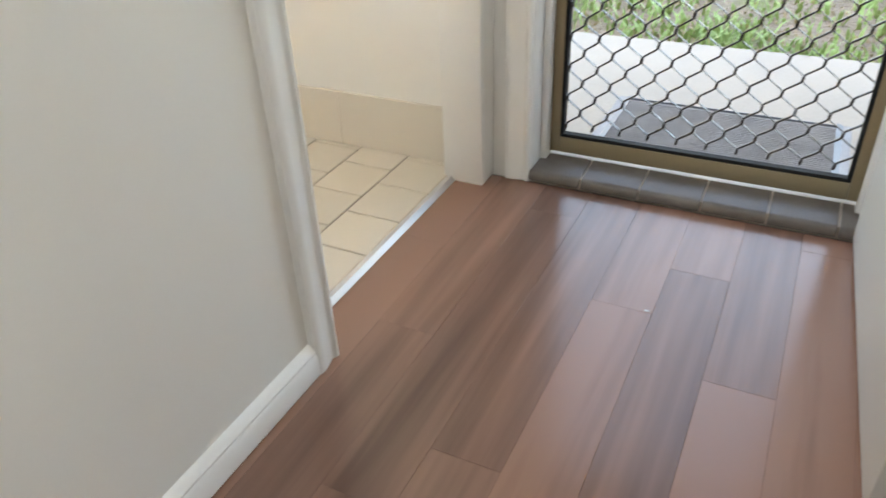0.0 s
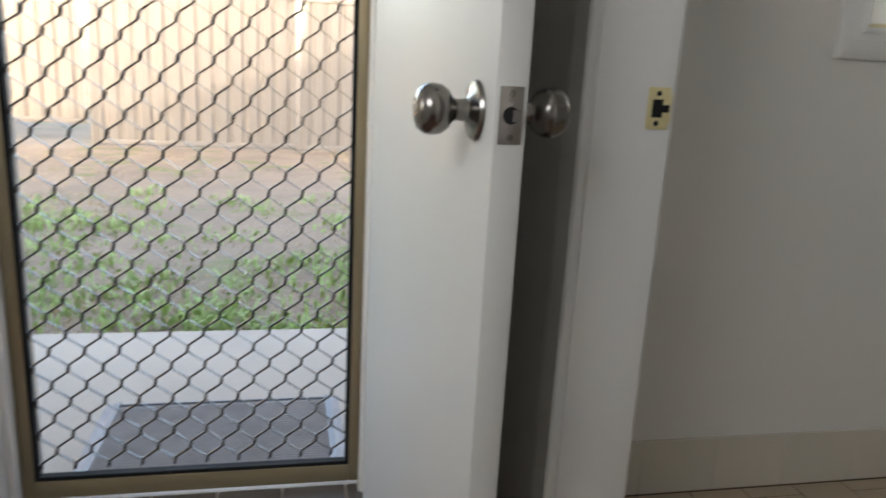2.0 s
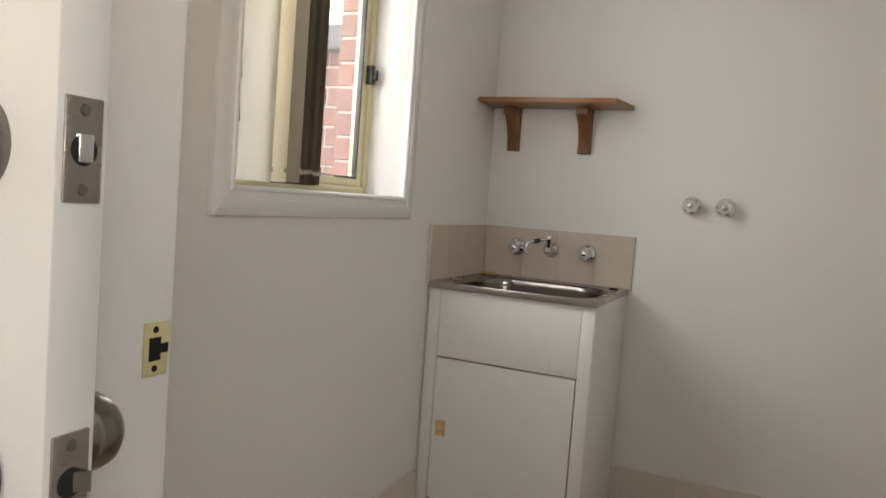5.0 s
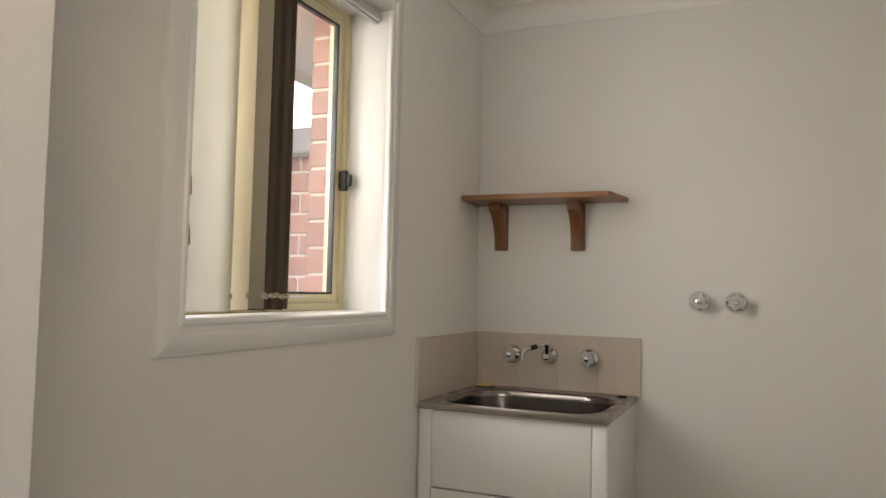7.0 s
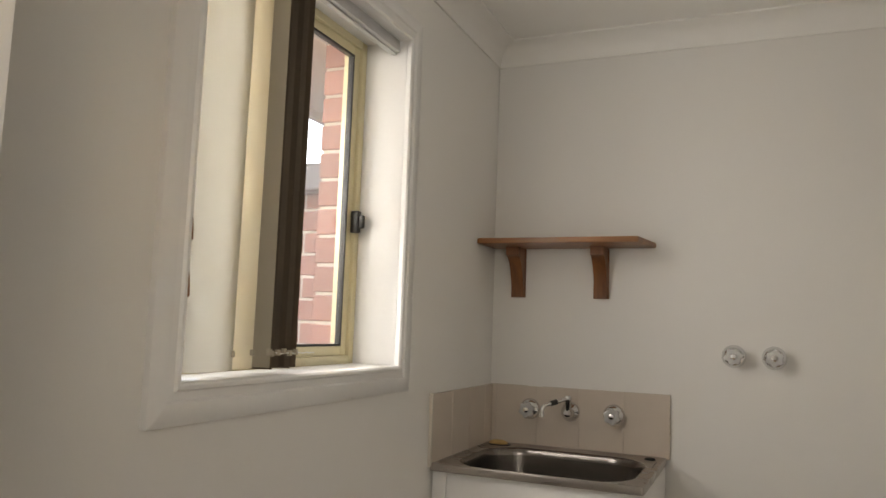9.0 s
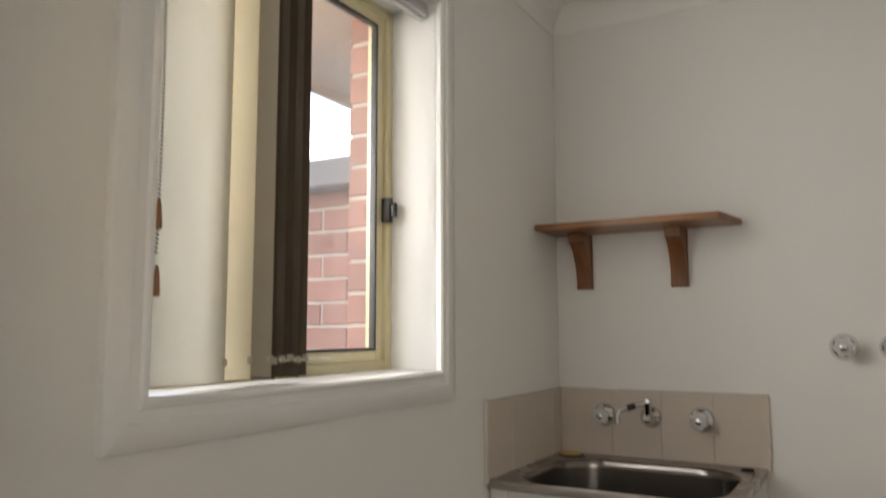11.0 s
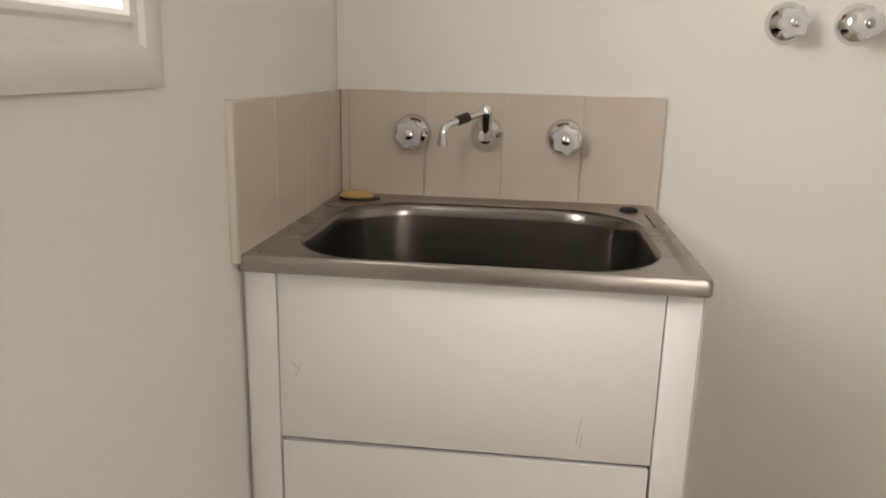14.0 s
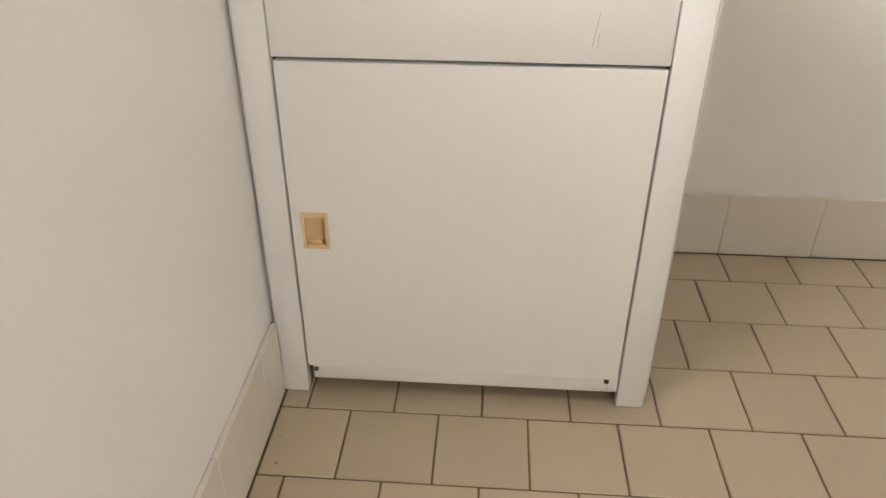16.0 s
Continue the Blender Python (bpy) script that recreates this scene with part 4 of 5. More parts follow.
# ---- entry door leaf, standing open ----
def entry_door():
    th, wd, ht = 0.034, 0.783, 2.02
    d = thing("door_1", -2.7615, -0.036, 0.012, "white gloss-painted flush entry door standing open", "door", kind="structure")
    d.rotation_euler = (0, 0, math.atan2(-0.783, 0.035) + math.pi / 2)
    # local: y runs from 0 at the hinge to -wd at the latch edge; x = 0 is the outer face
    part("leaf", bm_box(0, th, -wd, 0, 0, ht, 0.0015), M_DOOR, d, local=True)
    ky, kz = -wd + 0.062, 0.982
    ball = [(0.0, 0.0), (0.031, 0.0), (0.033, 0.002), (0.031, 0.006), (0.020, 0.008), (0.0125, 0.012), (0.0115, 0.024), (0.014, 0.029), (0.021, 0.033), (0.0262, 0.041), (0.0275, 0.050), (0.0262, 0.058), (0.021, 0.065), (0.013, 0.068), (0.011, 0.0685), (0.0105, 0.067), (0, 0.067)]
    k1 = part("knob", bm_lathe(ball, 36, Matrix.Translation((0, ky, kz)) @ pose(0, 0, 0, 0, -90, 0)), M_NICKEL, d, "brushed nickel ball knob", local=True)
    part("key_cylinder", merged(bm_lathe([(0, 0.0695), (0.009, 0.069), (0.0095, 0.066)], 20, Matrix.Translation((0, ky, kz)) @ pose(0, 0, 0, 0, -90, 0)), bm_box(-0.0705, -0.068, ky - 0.001, ky + 0.001, kz - 0.005, kz + 0.005)), M_CHROME, k1, "key cylinder", local=True)
    part("knob", bm_lathe(ball, 36, Matrix.Translation((th, ky, kz)) @ pose(0, 0, 0, 0, 90, 0)), M_NICKEL, d, "brushed nickel ball knob", local=True)
    bz = 1.170
    bolt = part("deadbolt", bm_lathe([(0, 0), (0.029, 0), (0.029, 0.004), (0.0265, 0.008), (0.0215, 0.027), (0.0195, 0.030), (0.012, 0.031), (0.0115, 0.029), (0, 0.029)], 36, Matrix.Translation((0, ky, bz)) @ pose(0, 0, 0, 0, -90, 0)), M_NICKEL, d, "brushed nickel tapered deadbolt cylinder", local=True)
    part("keyhole", merged(bm_lathe([(0, 0.0315), (0.009, 0.031), (0.0095, 0.029)], 20, Matrix.Translation((0, ky, bz)) @ pose(0, 0, 0, 0, -90, 0)), bm_box(-0.0325, -0.030, ky - 0.001, ky + 0.001, bz - 0.005, bz + 0.005)), M_CHROME, bolt, "key cylinder", local=True)
    part("thumb_turn", merged(bm_lathe([(0, 0), (0.029, 0), (0.029, 0.004), (0.024, 0.008), (0, 0.009)], 30, Matrix.Translation((th, ky, bz)) @ pose(0, 0, 0, 0, 90, 0)), bm_box(th + 0.008, th + 0.026, ky - 0.004, ky + 0.004, bz - 0.016, bz + 0.016, 0.003)), M_NICKEL, d, "brushed nickel thumb turn", local=True)
    for z, big in ((kz, False), (bz, True)):
        pl = part("latch_plate", bm_box(0.0045, th - 0.0045, -wd - 0.0016, -wd + 0.001, z - 0.029, z + 0.029, 0.0006), M_STEEL_RIM, d, "worn steel latch plate", local=True)
        part("bolt_hole", bm_lathe([(0, 0.001), (0.0085, 0.001), (0.009, 0)], 20, Matrix.Translation((th / 2, -wd - 0.0014, z)) @ pose(0, 0, 0, 90, 0, 0)), M_VOID, pl, "dark bolt hole", local=True)
        if big:
            part("bolt", bm_box(th / 2 - 0.005, th / 2 + 0.005, -wd - 0.004, -wd, z - 0.007, z + 0.009, 0.001), M_CHROME, pl, local=True)
        else:
            part("latch_bolt", bm_prism([(th / 2 - 0.001, -wd), (th / 2 + 0.008, -wd), (th / 2 + 0.008, -wd - 0.009)], "z", z - 0.006, z + 0.006), M_NICKEL, pl, local=True)
        for dz in (-0.022, 0.022):
            part("screw", bm_lathe([(0, 0.0012), (0.0032, 0.0008), (0.0036, 0)], 12, Matrix.Translation((th / 2, -wd - 0.0014, z + dz)) @ pose(0, 0, 0, 90, 0, 0)), M_NICKEL, pl, local=True)
    for z in (0.2, 1.0, 1.8):
        part("hinge", merged(bm_lathe([(0, 0), (0.006, 0), (0.006, 0.09), (0, 0.09)], 12, Matrix.Translation((th + 0.004, 0.002, z - 0.045)))), M_NICKEL, d, "steel butt hinge", local=True)


entry_door()


def strike_plate(name, x0, x1, y, z, flip, label):
    """Brass plate let into a jamb that faces south, with a lip over its edge."""
    s = thing(name, (x0 + x1) / 2, y, z - 0.028, label, "strike plate")
    part("plate", bm_box(x0, x1, y - 0.0018, y - 0.0004, z - 0.028, z + 0.028, 0.0005), M_BRASS, s)
    lip_x = x1 if not flip else x0
    k = 1 if not flip else -1
    part("lip", bm_prism([(lip_x, y - 0.0016), (lip_x + k * 0.006, y + 0.001), (lip_x + k * 0.010, y + 0.008), (lip_x + k * 0.0085, y + 0.009), (lip_x, y)], "z", z - 0.019, z + 0.019), M_BRASS, s)
    cx = (x0 + x1) / 2
    part("latch_hole", merged(bm_box(cx - 0.009, cx + 0.006, y - 0.0024, y - 0.0016, z - 0.012, z + 0.012), bm_box(cx + (0.006 if not flip else -0.016), cx + (0.016 if not flip else -0.009), y - 0.0024, y - 0.0016, z - 0.005, z + 0.005)), M_VOID, s, "dark latch hole", smooth=False)
    for dz in (-0.020, 0.020):
        part("screw", bm_lathe([(0, 0.001), (0.0034, 0.0007), (0.0038, 0)], 12, Matrix.Translation((cx - 0.001, y - 0.0017, z + dz)) @ pose(0, 0, 0, 90, 0, 0)), M_VOID, s, "dark screw head")


strike_plate("strike_plate", -2.456, -2.424, DOOR_N, 0.997, False, "brass strike plate screwed to the white laundry jamb")
strike_plate("strike_plate", -3.730, -3.700, RD_N, 1.028, True, "brass strike plate screwed to the white tiled-room jamb")


def door_stop():
    s = thing("door_stop", HALL_R - 0.018, -0.572, 0.045, "white plastic door stop screwed to the architrave near the floor", "door stop")
    M = Matrix.Translation((HALL_R - 0.017, -0.572, 0.058)) @ WALL_TURN
    st = part("stem", bm_lathe([(0, 0), (0.017, 0), (0.017, 0.004), (0.012, 0.010), (0.011, 0.050), (0.013, 0.052), (0, 0.053)], 22, M), M_WHITEPL, s)
    part("buffer", bm_lathe([(0.013, 0.052), (0.014, 0.056), (0.014, 0.064), (0.011, 0.068), (0, 0.069)], 22, M), M_WHITEPL, st, "white rubber buffer")


door_stop()

# ---- screen door ----
def screen_door():
    x0, x1, y0, y1, z0, z1 = EX0 + 0.011, EX1 - 0.002, 0.074, 0.100, 0.040, 2.04
    ix0, ix1, iz0, iz1 = -3.484, -2.786, 0.084, 1.985
    s = thing("screen_door", (x0 + x1) / 2, 0.087, z0, "closed bronze aluminium security screen door with diamond grille", "screen door")
    fr = part("door_rails", merged(
        bm_box(x0, ix0, y0, y1, z0, z1, 0.003), bm_box(ix1, x1, y0, y1, z0, z1, 0.003),
        bm_box(ix0, ix1, y0, y1, z0, iz0, 0.003), bm_box(ix0, ix1, y0, y1, iz1, z1, 0.003)), M_BRONZE, s, "bronze aluminium rails")
    g = 0.009
    part("black_bead", merged(
        bm_box(ix0, ix0 + g, y0 + 0.003, y1 - 0.003, iz0, iz1), bm_box(ix1 - g, ix1, y0 + 0.003, y1 - 0.003, iz0, iz1),
        bm_box(ix0 + g, ix1 - g, y0 + 0.003, y1 - 0.003, iz0, iz0 + g), bm_box(ix0 + g, ix1 - g, y0 + 0.003, y1 - 0.003, iz1 - g, iz1)), M_VOID, fr, "black glazing bead", smooth=False)
    # grille: strands joined at short upright knots
    px, pz, kn = 0.0715, 0.079, 0.013
    yc = 0.088
    verts, faces = [], []

    def bar(p, q, wide, deep, tilt):
        p, q = Vector(p), Vector(q)
        d = (q - p).normalized()
        out = Vector((0, 1, 0))
        n = d.cross(out).normalized()
        a, c = (n * math.cos(tilt) + out * math.sin(tilt)), (out * math.cos(tilt) - n * math.sin(tilt))
        k = len(verts)
        for e in (p, q):
            for u, v in ((-1, -1), (1, -1), (1, 1), (-1, 1)):
                verts.append(tuple(e + a * (u * wide / 2) + c * (v * deep / 2)))
        for f in ((0, 1, 5, 4), (1, 2, 6, 5), (2, 3, 7, 6), (3, 0, 4, 7), (3, 2, 1, 0), (4, 5, 6, 7)):
            faces.append(tuple(k + i for i in f))

    cols = int((ix1 - ix0) / px) + 2
    rows = int((iz1 - iz0) / pz * 2) + 3
    for r in range(rows):
        for c in range(cols):
            x = ix0 + 0.012 + c * px + (r % 2) * px / 2 - px / 2
            z = iz0 - 0.01 + r * pz / 2
            if not (ix0 + 0.004 < x < ix1 - 0.004 and iz0 + 0.004 < z < iz1 - 0.004):
                continue
            bar((x - 0.0012, yc, z - kn / 2), (x + 0.0012, yc, z + kn / 2), 0.0062, 0.011, 0.0)
            for sx in (-1, 1):
                xa, za = x, z + kn / 2 - 0.002
                xb, zb = x + sx * px / 2, z + pz / 2 - kn / 2 + 0.002
                lim = ix0 + 0.003 if sx < 0 else ix1 - 0.003
                if (xb - lim) * sx > 0:
                    f = (lim - xa) / (xb - xa)
                    xb, zb = lim, za + (zb - za) * f
                if zb > iz1:
                    continue
                xm1, zm1 = xa + (xb - xa) * 0.10, za + (zb - za) * 0.18
                xm2, zm2 = xa + (xb - xa) * 0.90, za + (zb - za) * 0.82
                tl, ww, dd = 0.0, (0.0042 if sx > 0 else 0.0015), (0.005 if sx > 0 else 0.007)
                bar((xa, yc, za), (xm1, yc, zm1), ww, dd, tl)
                bar((xm1, yc, zm1), (xm2, yc, zm2), ww, dd, tl)
                bar((xm2, yc, zm2), (xb, yc, zb), ww, dd, tl)
    me = bpy.data.meshes.new("grille")
    base = base_of(s)
    me.from_pydata([tuple(Vector(v) - base) for v in verts], [], faces)
    me.update()
    me.materials.append(M_GRILLE)
    ob = new("grille", me)
    ob.parent = s
    tagged(ob, "black diamond security grille", kind="stuff")


screen_door()

# ---- sill of brown quarry tiles ----
sill = solid("door_sill", bm_box(EX0 + 0.012, EX1 - 0.012, -0.034, 0.122, -0.06, 0.0275), M_GROUT2, "pale mortar bed under brown quarry tiles", "door sill")
SILL_T = mesh_of("sill_tile", merged(
    bm_prism([(-0.042, 0.004), (-0.044, 0.010), (-0.043, 0.022), (-0.038, 0.028), (-0.030, 0.031), (0.070, 0.034), (0.070, 0.018), (-0.034, 0.018), (-0.034, 0.004)], "x", -0.0718, 0.0718)), M_SILLTILE, True)
xs = [-3.464 + 0.149 * k for k in range(5)]
for x in xs:
    piece("tile", SILL_T, sill, x, 0, 0)
part("cut_tile", bm_prism([(-0.042, 0.004), (-0.044, 0.010), (-0.043, 0.022), (-0.038, 0.028), (-0.030, 0.031), (0.070, 0.034), (0.070, 0.018), (-0.034, 0.018), (-0.034, 0.004)], "x", -2.790, EX1 - 0.013), M_SILLTILE, sill)

# ---- outdoors ----
bm = bmesh.new()
bmesh.ops.create_grid(bm, x_segments=60, y_segments=60, size=1)
for v in bm.verts:
    v.co.x, v.co.y = math.copysign(abs(v.co.x) ** 3, v.co.x) * 150, math.copysign(abs(v.co.y) ** 3, v.co.y) * 150 + 4
    d = max(0.0, v.co.y - 1.6)
    v.co.z = -0.11 + (0.03 * noise.noise(v.co * 0.7) if 0 < d < 20 else 0) - (0.10 if v.co.y < 1.0 else 0)
solid("ground", bm, M_SOIL, "bare dry soil with thin straggling lawn", "ground", smooth=True)

path = thing("pavement", -3.0, 0.8, -0.16, "worn grey concrete path outside the door", "path", kind="structure")
for k, (a, c) in enumerate(((-7.0, -5.02), (-5.01, -2.3), (-2.29, -0.4))):
    part("slab", bm_box(a, c, 0.305, 1.41, -0.16, -0.062 - 0.001 * (k % 2), 0.006), M_CONCRETE, path)
part("step_slab", bm_box(EX0 + 0.002, EX1 - 0.002, 0.123, 0.304, -0.16, -0.0635), M_CONCRETE, path, smooth=False)


def doormat():
    m = thing("doormat", -3.12, 0.52, -0.061, "dark grey ribbed rubber doormat on the concrete path", "doormat")
    x0, x1, y0, y1 = -3.488, -2.768, 0.16, 0.742
    part("mat", bm_box(x0 + 0.002, x1 - 0.002, y0, y1 - 0.002, -0.061, -0.052), M_RUBBER, m, smooth=False)
    for k in range(42):
        y = y0 + 0.02 + k * 0.0125
        part("rib", bm_prism([(y, -0.0522), (y + 0.003, -0.047), (y + 0.006, -0.047), (y + 0.009, -0.0522)], "x", x0 + 0.045, x1 - 0.045), M_RUBBER, m, smooth=False)
    for a, c in ((x0, x0 + 0.045), (x1, x1 - 0.045)):
        part("edge", bm_prism([(a, -0.0615), (c, -0.045), (c, -0.0615)], "y", y0, y1), M_RUBBER_EDGE, m, "smooth bevelled grey rubber edge", smooth=False)
    part("edge", bm_prism([(y1, -0.0615), (y1 - 0.022, -0.045), (y1 - 0.022, -0.0615)], "x", x0 + 0.045, x1 - 0.045), M_RUBBER_EDGE, m, "smooth bevelled grey rubber edge", smooth=False)


doormat()


def blades(name, count, material, label, h, w, clumps, spread, seed, reach):
    """Thin blades in uneven clumps over the soil."""
    rng = np.random.default_rng(seed)
    cs = np.stack([rng.uniform(-8.5, -0.6, clumps), 1.43 + reach * rng.random(clumps) ** 1.5], 1)
    v, f = [], []
    for k in range(count):
        c = cs[rng.integers(clumps)]
        x, y = c + rng.normal(0, spread, 2)
        if y < 1.425 or y > 7.7:
            continue
        a, lean, hh = rng.uniform(0, 6.28), rng.uniform(0.2, 1.1), h * rng.uniform(0.4, 1.3)
        dx, dy = math.cos(a), math.sin(a)
        z = -0.118 + 0.03 * noise.noise(Vector((x, y, -0.11)) * 0.7)
        i = len(v)
        ww = w * rng.uniform(0.6, 1.5)
        v += [(x - dy * ww, y + dx * ww, z), (x + dy * ww, y - dx * ww, z),
              (x + dx * lean * hh * 0.4 + dy * ww, y + dy * lean * hh * 0.4 - dx * ww, z + hh * 0.65), (x + dx * lean * hh * 0.4 - dy * ww, y + dy * lean * hh * 0.4 + dx * ww, z + hh * 0.65),
              (x + dx * lean * hh, y + dy * lean * hh, z + hh)]
        f += [(i, i + 1, i + 2, i + 3), (i + 3, i + 2, i + 4)]
    me = bpy.data.meshes.new(name)
    me.from_pydata(v, [], f)
    me.update()
    me.materials.append(material)
    tagged(new(name, me), label, "grass", "", "stuff")


blades("grass", 7000, M_GRASS, "patchy bright green grass and weeds on dry soil", 0.060, 0.0070, 240, 0.10, 3, 3.3)
blades("straw", 13000, M_STRAW, "dry straw and dead grass on the soil", 0.026, 0.0035, 420, 0.25, 5, 6.2)


def fence():
    """Ribbed sheet panels between posts, stepped where the ground rises."""
    for (a, c, z0) in ((-5.16, -2.80, -0.10), (-2.79, -0.43, -0.11), (-0.42, 1.94, -0.11), (-7.56, -5.20, 0.13), (-9.96, -7.60, 0.13)):
        p = thing("fence_panel", (a + c) / 2, 7.8, z0, "cream ribbed sheet steel fence panel behind the lawn", "fence", "boundary fence panels")
        prof, x = [], a + 0.04
        while x < c - 0.06:
            prof += [(x, 7.80), (x + 0.050, 7.80), (x + 0.068, 7.825), (x + 0.108, 7.825), (x + 0.126, 7.80)]
            x += 0.176
        prof.append((c - 0.04, 7.80))
        closed = prof + [(q[0], q[1] + 0.004) for q in prof[::-1]]
        part("sheet", bm_prism(closed, "z", z0 + 0.03, z0 + 1.78), M_FENCE, p, smooth=False)
        part("bottom_rail", bm_box(a + 0.03, c - 0.03, 7.79, 7.84, z0, z0 + 0.055, 0.004), M_FENCE, p)
        part("top_rail", bm_box(a + 0.03, c - 0.03, 7.79, 7.84, z0 + 1.75, z0 + 1.81, 0.004), M_FENCE, p)
        part("post", bm_box(a - 0.03, a + 0.035, 7.785, 7.85, -0.16, z0 + 1.82, 0.004), M_FENCE, p)


fence()

# ---- brickwork seen through the window ----
BL, BH, BW, CO = 0.230, 0.076, 0.110, 0.086
BRICK = mesh_of("brick", bm_box(-BL / 2, BL / 2, -BW / 2, BW / 2, -BH / 2, BH / 2, 0.003, 1), M_BRICK)
BRICK_Y = mesh_of("brick_y", bm_box(-BW / 2, BW / 2, -BL / 2, BL / 2, -BH / 2, BH / 2, 0.003, 1), M_BRICK)
HALF = mesh_of("half_brick", bm_box(-BL / 4, BL / 4, -BW / 2, BW / 2, -BH / 2, BH / 2, 0.003, 1), M_BRICK)
RX = -0.765                                # face of the outer reveal
outer = solid("wall_outer_brick", merged(
    bm_box(RX + 0.006, 6.0, 0.200, 0.298, -0.2, 2.35), bm_box(EX1 + 0.0, -1.62, 0.200, 0.298, -0.2, 2.35), bm_box(-9.0, EX0, 0.200, 0.298, -0.2, 2.35),
    bm_box(-1.62, RX + 0.006, 0.200, 0.298, -0.2, 1.09), bm_box(EX0, -1.0, 0.200, 0.298, 2.13, 2.35), bm_box(-1.0, RX + 0.006, 0.200, 0.298, 2.13, 2.35)),
    M_MORTAR, "red brick outer wall with pale mortar", "brick wall")
for c in range(27):
    z = -0.14 + c * CO
    for k in range(3):
        if c % 2:
            piece("brick", BRICK, outer, RX + BL / 2 + k * 0.240, 0.249, z)
        elif k == 0:
            piece("half_brick", HALF, outer, RX + BL / 4, 0.249, z)
        else:
            piece("brick", BRICK, outer, RX + 0.125 + BL / 2 + (k - 1) * 0.240, 0.249, z)
for c in range(14):
    z = -0.14 + c * CO
    for k in range(4):
        x = -1.70 + (0.12 if c % 2 else 0) + k * 0.240
        if x + BL / 2 < RX - 0.005:
            piece("brick", BRICK, outer, x, 0.249, z)
solid("window_sill_outside", bm_prism([(0.198, 1.165), (0.325, 1.130), (0.325, 1.095), (0.198, 1.095)], "x", -1.62, RX - 0.001), M_BRICK, "sloping red brick sill outside the window", "window sill")

wing = solid("wall_side_brick", bm_box(-0.244, -0.03, 0.46, 3.4, -0.2, 1.795), M_MORTAR, "red brick side wall with pale mortar", "brick wall")
for c in range(23):
    z = -0.14 + c * CO
    for k in range(7):
        y = 0.575 + (0.12 if c % 2 else 0) + k * 0.240
        piece("brick", BRICK_Y, wing, -0.195, y, z)
solid("side_roof", merged(*[bm_prism([(-0.32, 1.800), (-0.32, 1.816), (1.7, 2.32), (1.7, 2.30)], "y", 0.44 + 0.2 * k, 0.62 + 0.2 * k) for k in range(15)], bm_box(-0.38, -0.29, 0.42, 3.45, 1.760, 1.862, 0.01)), M_ROOF, "grey sheet roof above the brick side wall", "roof")

# ---- eaves and roof ----
solid("soffit", bm_box(-9.2, 6.2, 0.300, 0.86, 2.20, 2.215), M_SOFFIT, "pale fibre-cement eave lining", "soffit")
solid("fascia", bm_box(-9.2, 6.2, 0.86, 0.885, 2.16, 2.36, 0.003), M_SOFFIT, "pale painted fascia board", "fascia")
solid("roof_eave", bm_prism([(0.90, 2.345), (0.90, 2.375), (-2.6, 3.62), (-2.6, 3.58)], "x", -9.2, 6.2), M_ROOF, "low-pitched sheet metal roof", "roof")
solid("roof_gable", bm_prism([(-9.2, 3.10), (0.4, 5.85), (9.2, 3.10)], "y", -10.5, -2.3), M_ROOF, "gabled sheet metal roof", "roof")
solid("slab", merged(bm_box(LAU_L + 0.001, 0, SOUTH_L, 0.0, -0.10, -0.012), bm_box(HALL_L - 0.08, LAU_L, SOUTH_H, -0.034, -0.10, -0.013)), M_CONCRETE, "concrete floor slab", "slab")

# ---- skirting and splashback tiles ----
def tile_row(name, label, category, runs, material):
    """runs: (axis, at, s_out, c0, c1, z0, z1, width, first joint)"""
    g = solid(name, merged(*[bm_box(*((min(at, at + s * 0.0080), max(at, at + s * 0.0080), c0, c1) if ax == "x" else (c0, c1, min(at, at + s * 0.0080), max(at, at + s * 0.0080))), z0 + 0.001, z1 - 0.002) for ax, at, s, c0, c1, z0, z1, wd, j in runs]), M_GROUT2, label, category)
    for ax, at, s, c0, c1, z0, z1, wd, j in runs:
        first = j - math.ceil((j - c0) / wd) * wd
        a = first
        while a < c1 - 1e-6:
            lo, hi = max(a + 0.0006, c0), min(a + wd - 0.0006, c1)
            if hi - lo > 0.006:
                near, far = sorted((at + s * 0.0008, at + s * 0.0095))
                part("tile", bm_box(near, far, lo, hi, z0, z1, 0.0012, 1) if ax == "x" else bm_box(lo, hi, near, far, z0, z1, 0.0012, 1), material, g)
            a += wd
    return g


tile_row("splashback", "beige glazed tile splashback round the trough", "splashback",
         [("x", 0.0, -1, -0.645, -0.0105, 0.863, 1.078, 0.1545, -0.181), ("y", 0.0, -1, -0.545, 0.0, 0.863, 1.076, 0.1545, -0.236)], M_SPTILE)
part("edge_trim", bm_box(-0.5575, -0.5455, -0.0105, -0.0005, 0.860, 1.078, 0.001), M_SKTILE, bpy.data.objects["splashback"], "beige plastic edge trim")
tile_row("skirting_tiles", "beige glazed skirting tiles in the laundry", "skirting",
         [("x", 0.0, -1, SOUTH_L, -0.0105, 0.001, 0.150, 0.2055, -0.879), ("y", 0.0, -1, LAU_L, -0.532, 0.001, 0.150, 0.2055, -0.62), ("x", LAU_L, 1, DOOR_N + 0.088, -0.011, 0.001, 0.150, 0.2055, -0.3)], M_SKTILE)
tile_row("skirting_tiles_room", "beige glazed skirting tiles in the tiled room", "skirting",
         [("y", -0.036, -1, WEST, ROOM_R, 0.006, 0.170, 1.2, -5.3)], M_SKTILE)

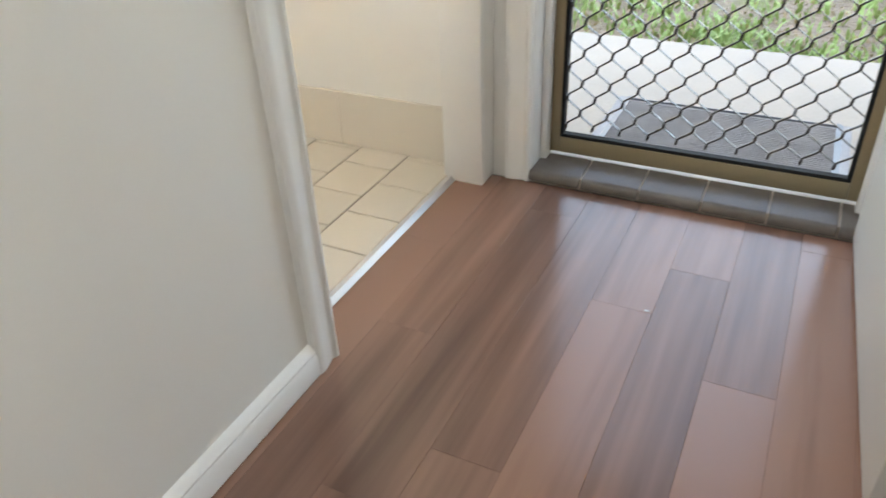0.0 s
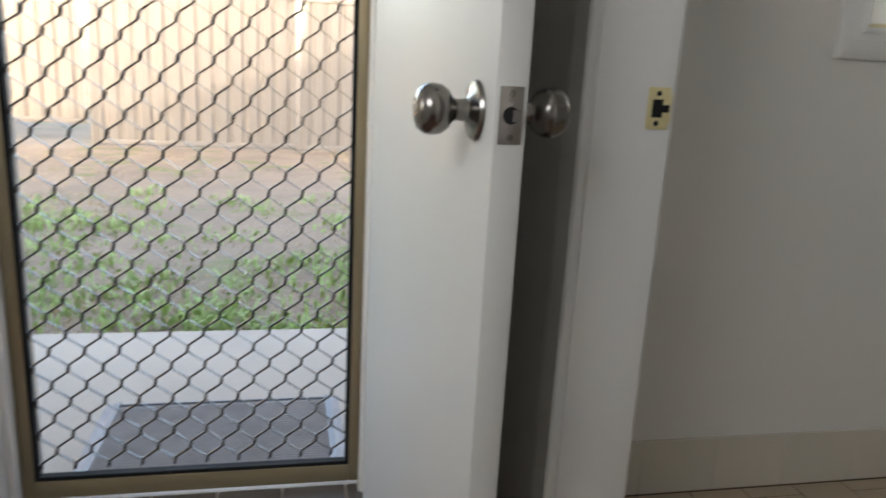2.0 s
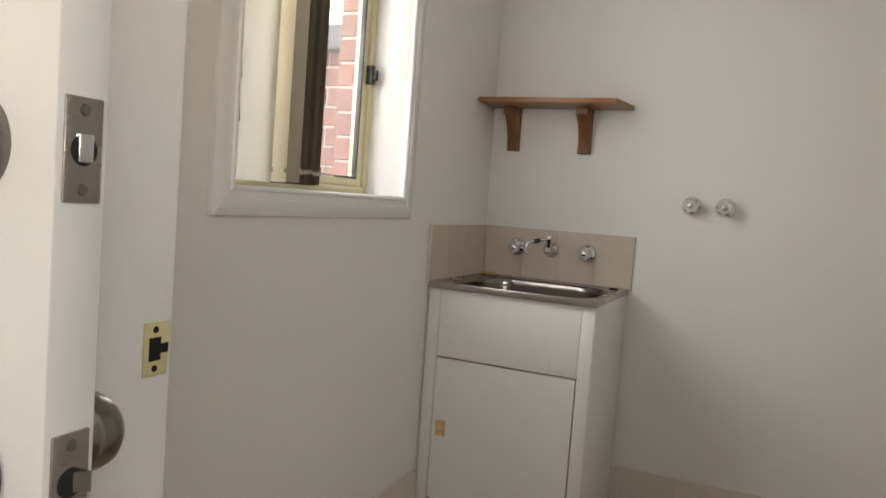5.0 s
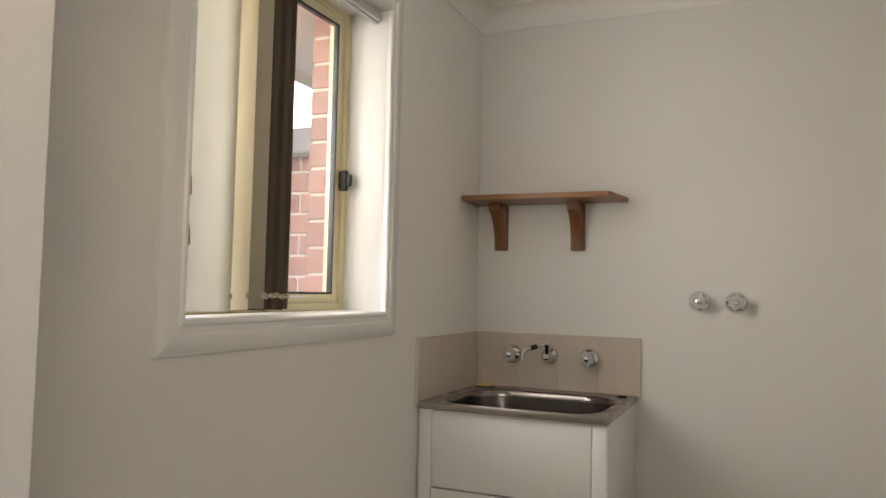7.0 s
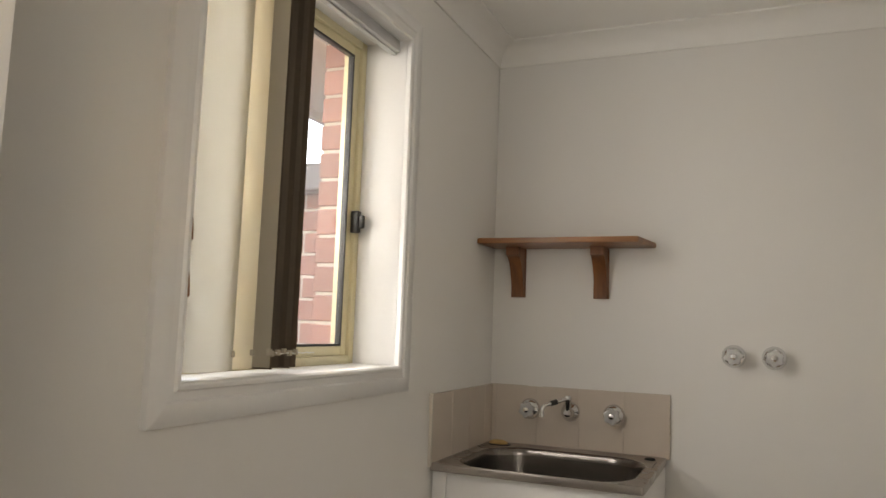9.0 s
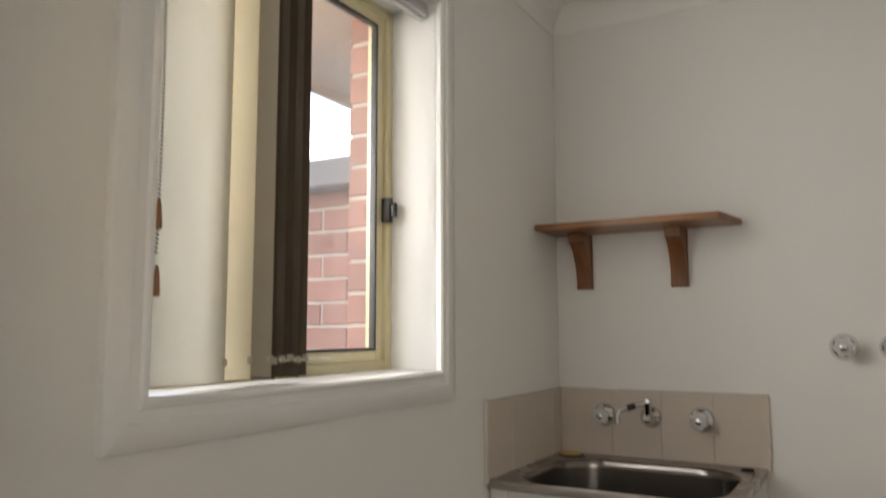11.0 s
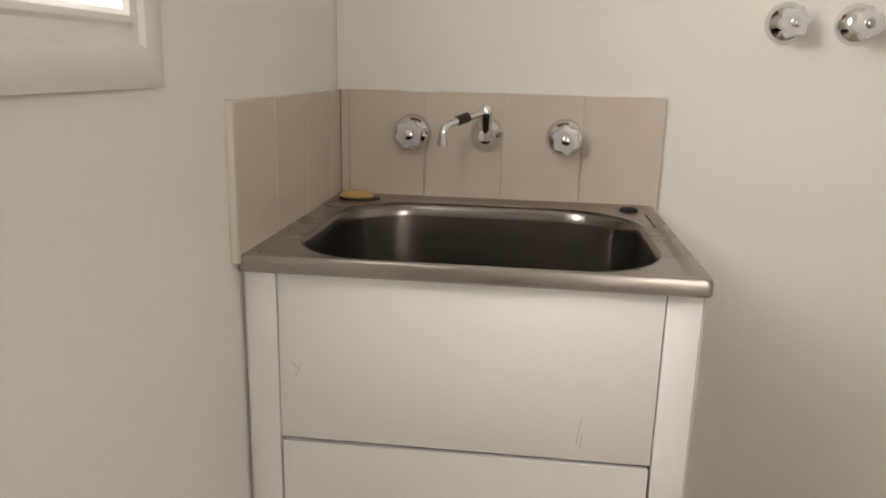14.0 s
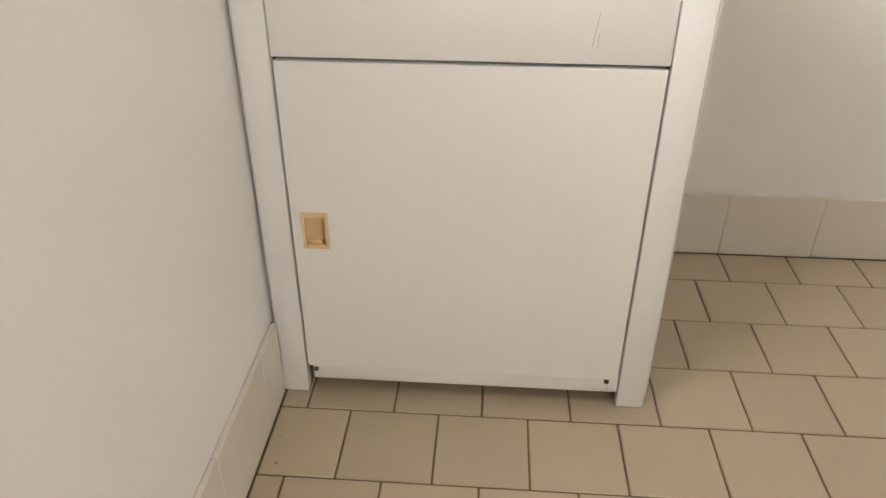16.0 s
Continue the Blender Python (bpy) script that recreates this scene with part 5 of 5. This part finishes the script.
# ---- floors ----
floor = solid("floor_laundry", bm_box(LAU_L - 0.055, 0, SOUTH_L, 0, -0.012, -0.0022), M_GROUT, "brown grout bed under beige floor tiles", "floor")
PITCH = 0.1495
TILE = mesh_of("floor_tile", bm_box(-0.0732, 0.0732, -0.0732, 0.0732, -0.007, 0.0, 0.0016, 1), M_TILE)
edges = [(-0.120, -0.0095)] + [(-0.120 - PITCH * (k + 1), -0.120 - PITCH * k) for k in range(16)]
for r, (xa, xb) in enumerate(edges):
    xa = max(xa, LAU_L - 0.054)
    if xb - xa < 0.02:
        continue
    y = -0.0105
    # joints of neighbouring rows lie half a tile apart
    j = (-0.803 if r % 2 else -0.880) + 8 * PITCH
    while j > SOUTH_L:
        lo, hi = max(j - PITCH, SOUTH_L), min(j, -0.0105)
        if hi - lo > 0.012:
            if hi - lo > PITCH - 0.002 and xb - xa > PITCH - 0.002:
                piece("tile", TILE, floor, (xa + xb) / 2, (lo + hi) / 2, random.uniform(-0.0004, 0.0004))
            else:
                part("tile", bm_box(xa + 0.0016, xb - 0.0016, lo + 0.0016, hi - 0.0016, -0.007, 0.0, 0.0016, 1), M_TILE, floor)
        j -= PITCH
part("threshold_strip", bm_box(LAU_L - 0.064, LAU_L - 0.0555, DOOR_S + 0.001, DOOR_N - 0.001, -0.004, 0.002, 0.001), M_STRIP, floor, "aluminium edge strip")

room_floor = solid("floor_room", bm_box(WEST, -3.7275, -1.7, -0.036, -0.05, 0.0085), M_GROUT, "brown grout bed under pale floor tiles", "floor")
TILE2 = mesh_of("pale_tile", bm_box(-0.0750, 0.0750, -0.0750, 0.0750, -0.006, 0.0, 0.0016, 1), M_TILE2)
RP = 0.1535
for c in range(10):
    xb = -3.882 + RP - RP * c
    for r in range(12):
        yb = -0.0465 - 0.02 - (0.5 * RP if c % 2 else 0) - RP * r + RP
        lo, hi, a, b2 = max(yb - RP, -1.7), min(yb, -0.0465), max(xb - RP, WEST), min(xb, -3.7278)
        if hi - lo < 0.012 or b2 - a < 0.012:
            continue
        if hi - lo > RP - 0.002 and b2 - a > RP - 0.002:
            piece("tile", TILE2, room_floor, (a + b2) / 2, (lo + hi) / 2, 0.012)
        else:
            part("tile", bm_box(a + 0.0016, b2 - 0.0016, lo + 0.0016, hi - 0.0016, 0.006, 0.012, 0.0016, 1), M_TILE2, room_floor)
part("edge_strip", bm_prism([(-3.7275, 0.013), (-3.716, 0.013), (-3.706, 0.001), (-3.7275, 0.001)], "y", RD_S + 0.001, RD_N - 0.001), M_STRIP, room_floor, "aluminium edge strip")

planks = solid("floor_hall", bm_box(-3.7272, LAU_L - 0.066, SOUTH_H, -0.0345, -0.013, -0.0036), M_BLACK, "dark underlay below vinyl planks", "floor")
PW, PL = 0.123, 0.915
starts = {3: -0.47, 1: -0.175, 2: -0.040, 4: -0.30, 5: -0.62, 6: -0.12, 7: -0.45, 8: -0.75, 0: -0.70, 9: -0.2, 10: -0.5, -1: -0.4}
for i in range(-1, 11):
    xa, xb = -3.597 + PW * i, -3.597 + PW * (i + 1)
    xa, xb = max(xa, -3.7270), min(xb, LAU_L - 0.0665)
    if xb - xa < 0.01:
        continue
    e = starts[i] + PL
    while e > SOUTH_H:
        lo, hi = max(e - PL, SOUTH_H), min(e, -0.0445)
        if hi - lo > 0.02:
            part("plank", bm_box(xa + 0.0001, xb - 0.0001, lo + 0.0002, hi - 0.0002, -0.0035, 0.0, 0.0004, 1), M_PLANK, planks)
        e -= PL
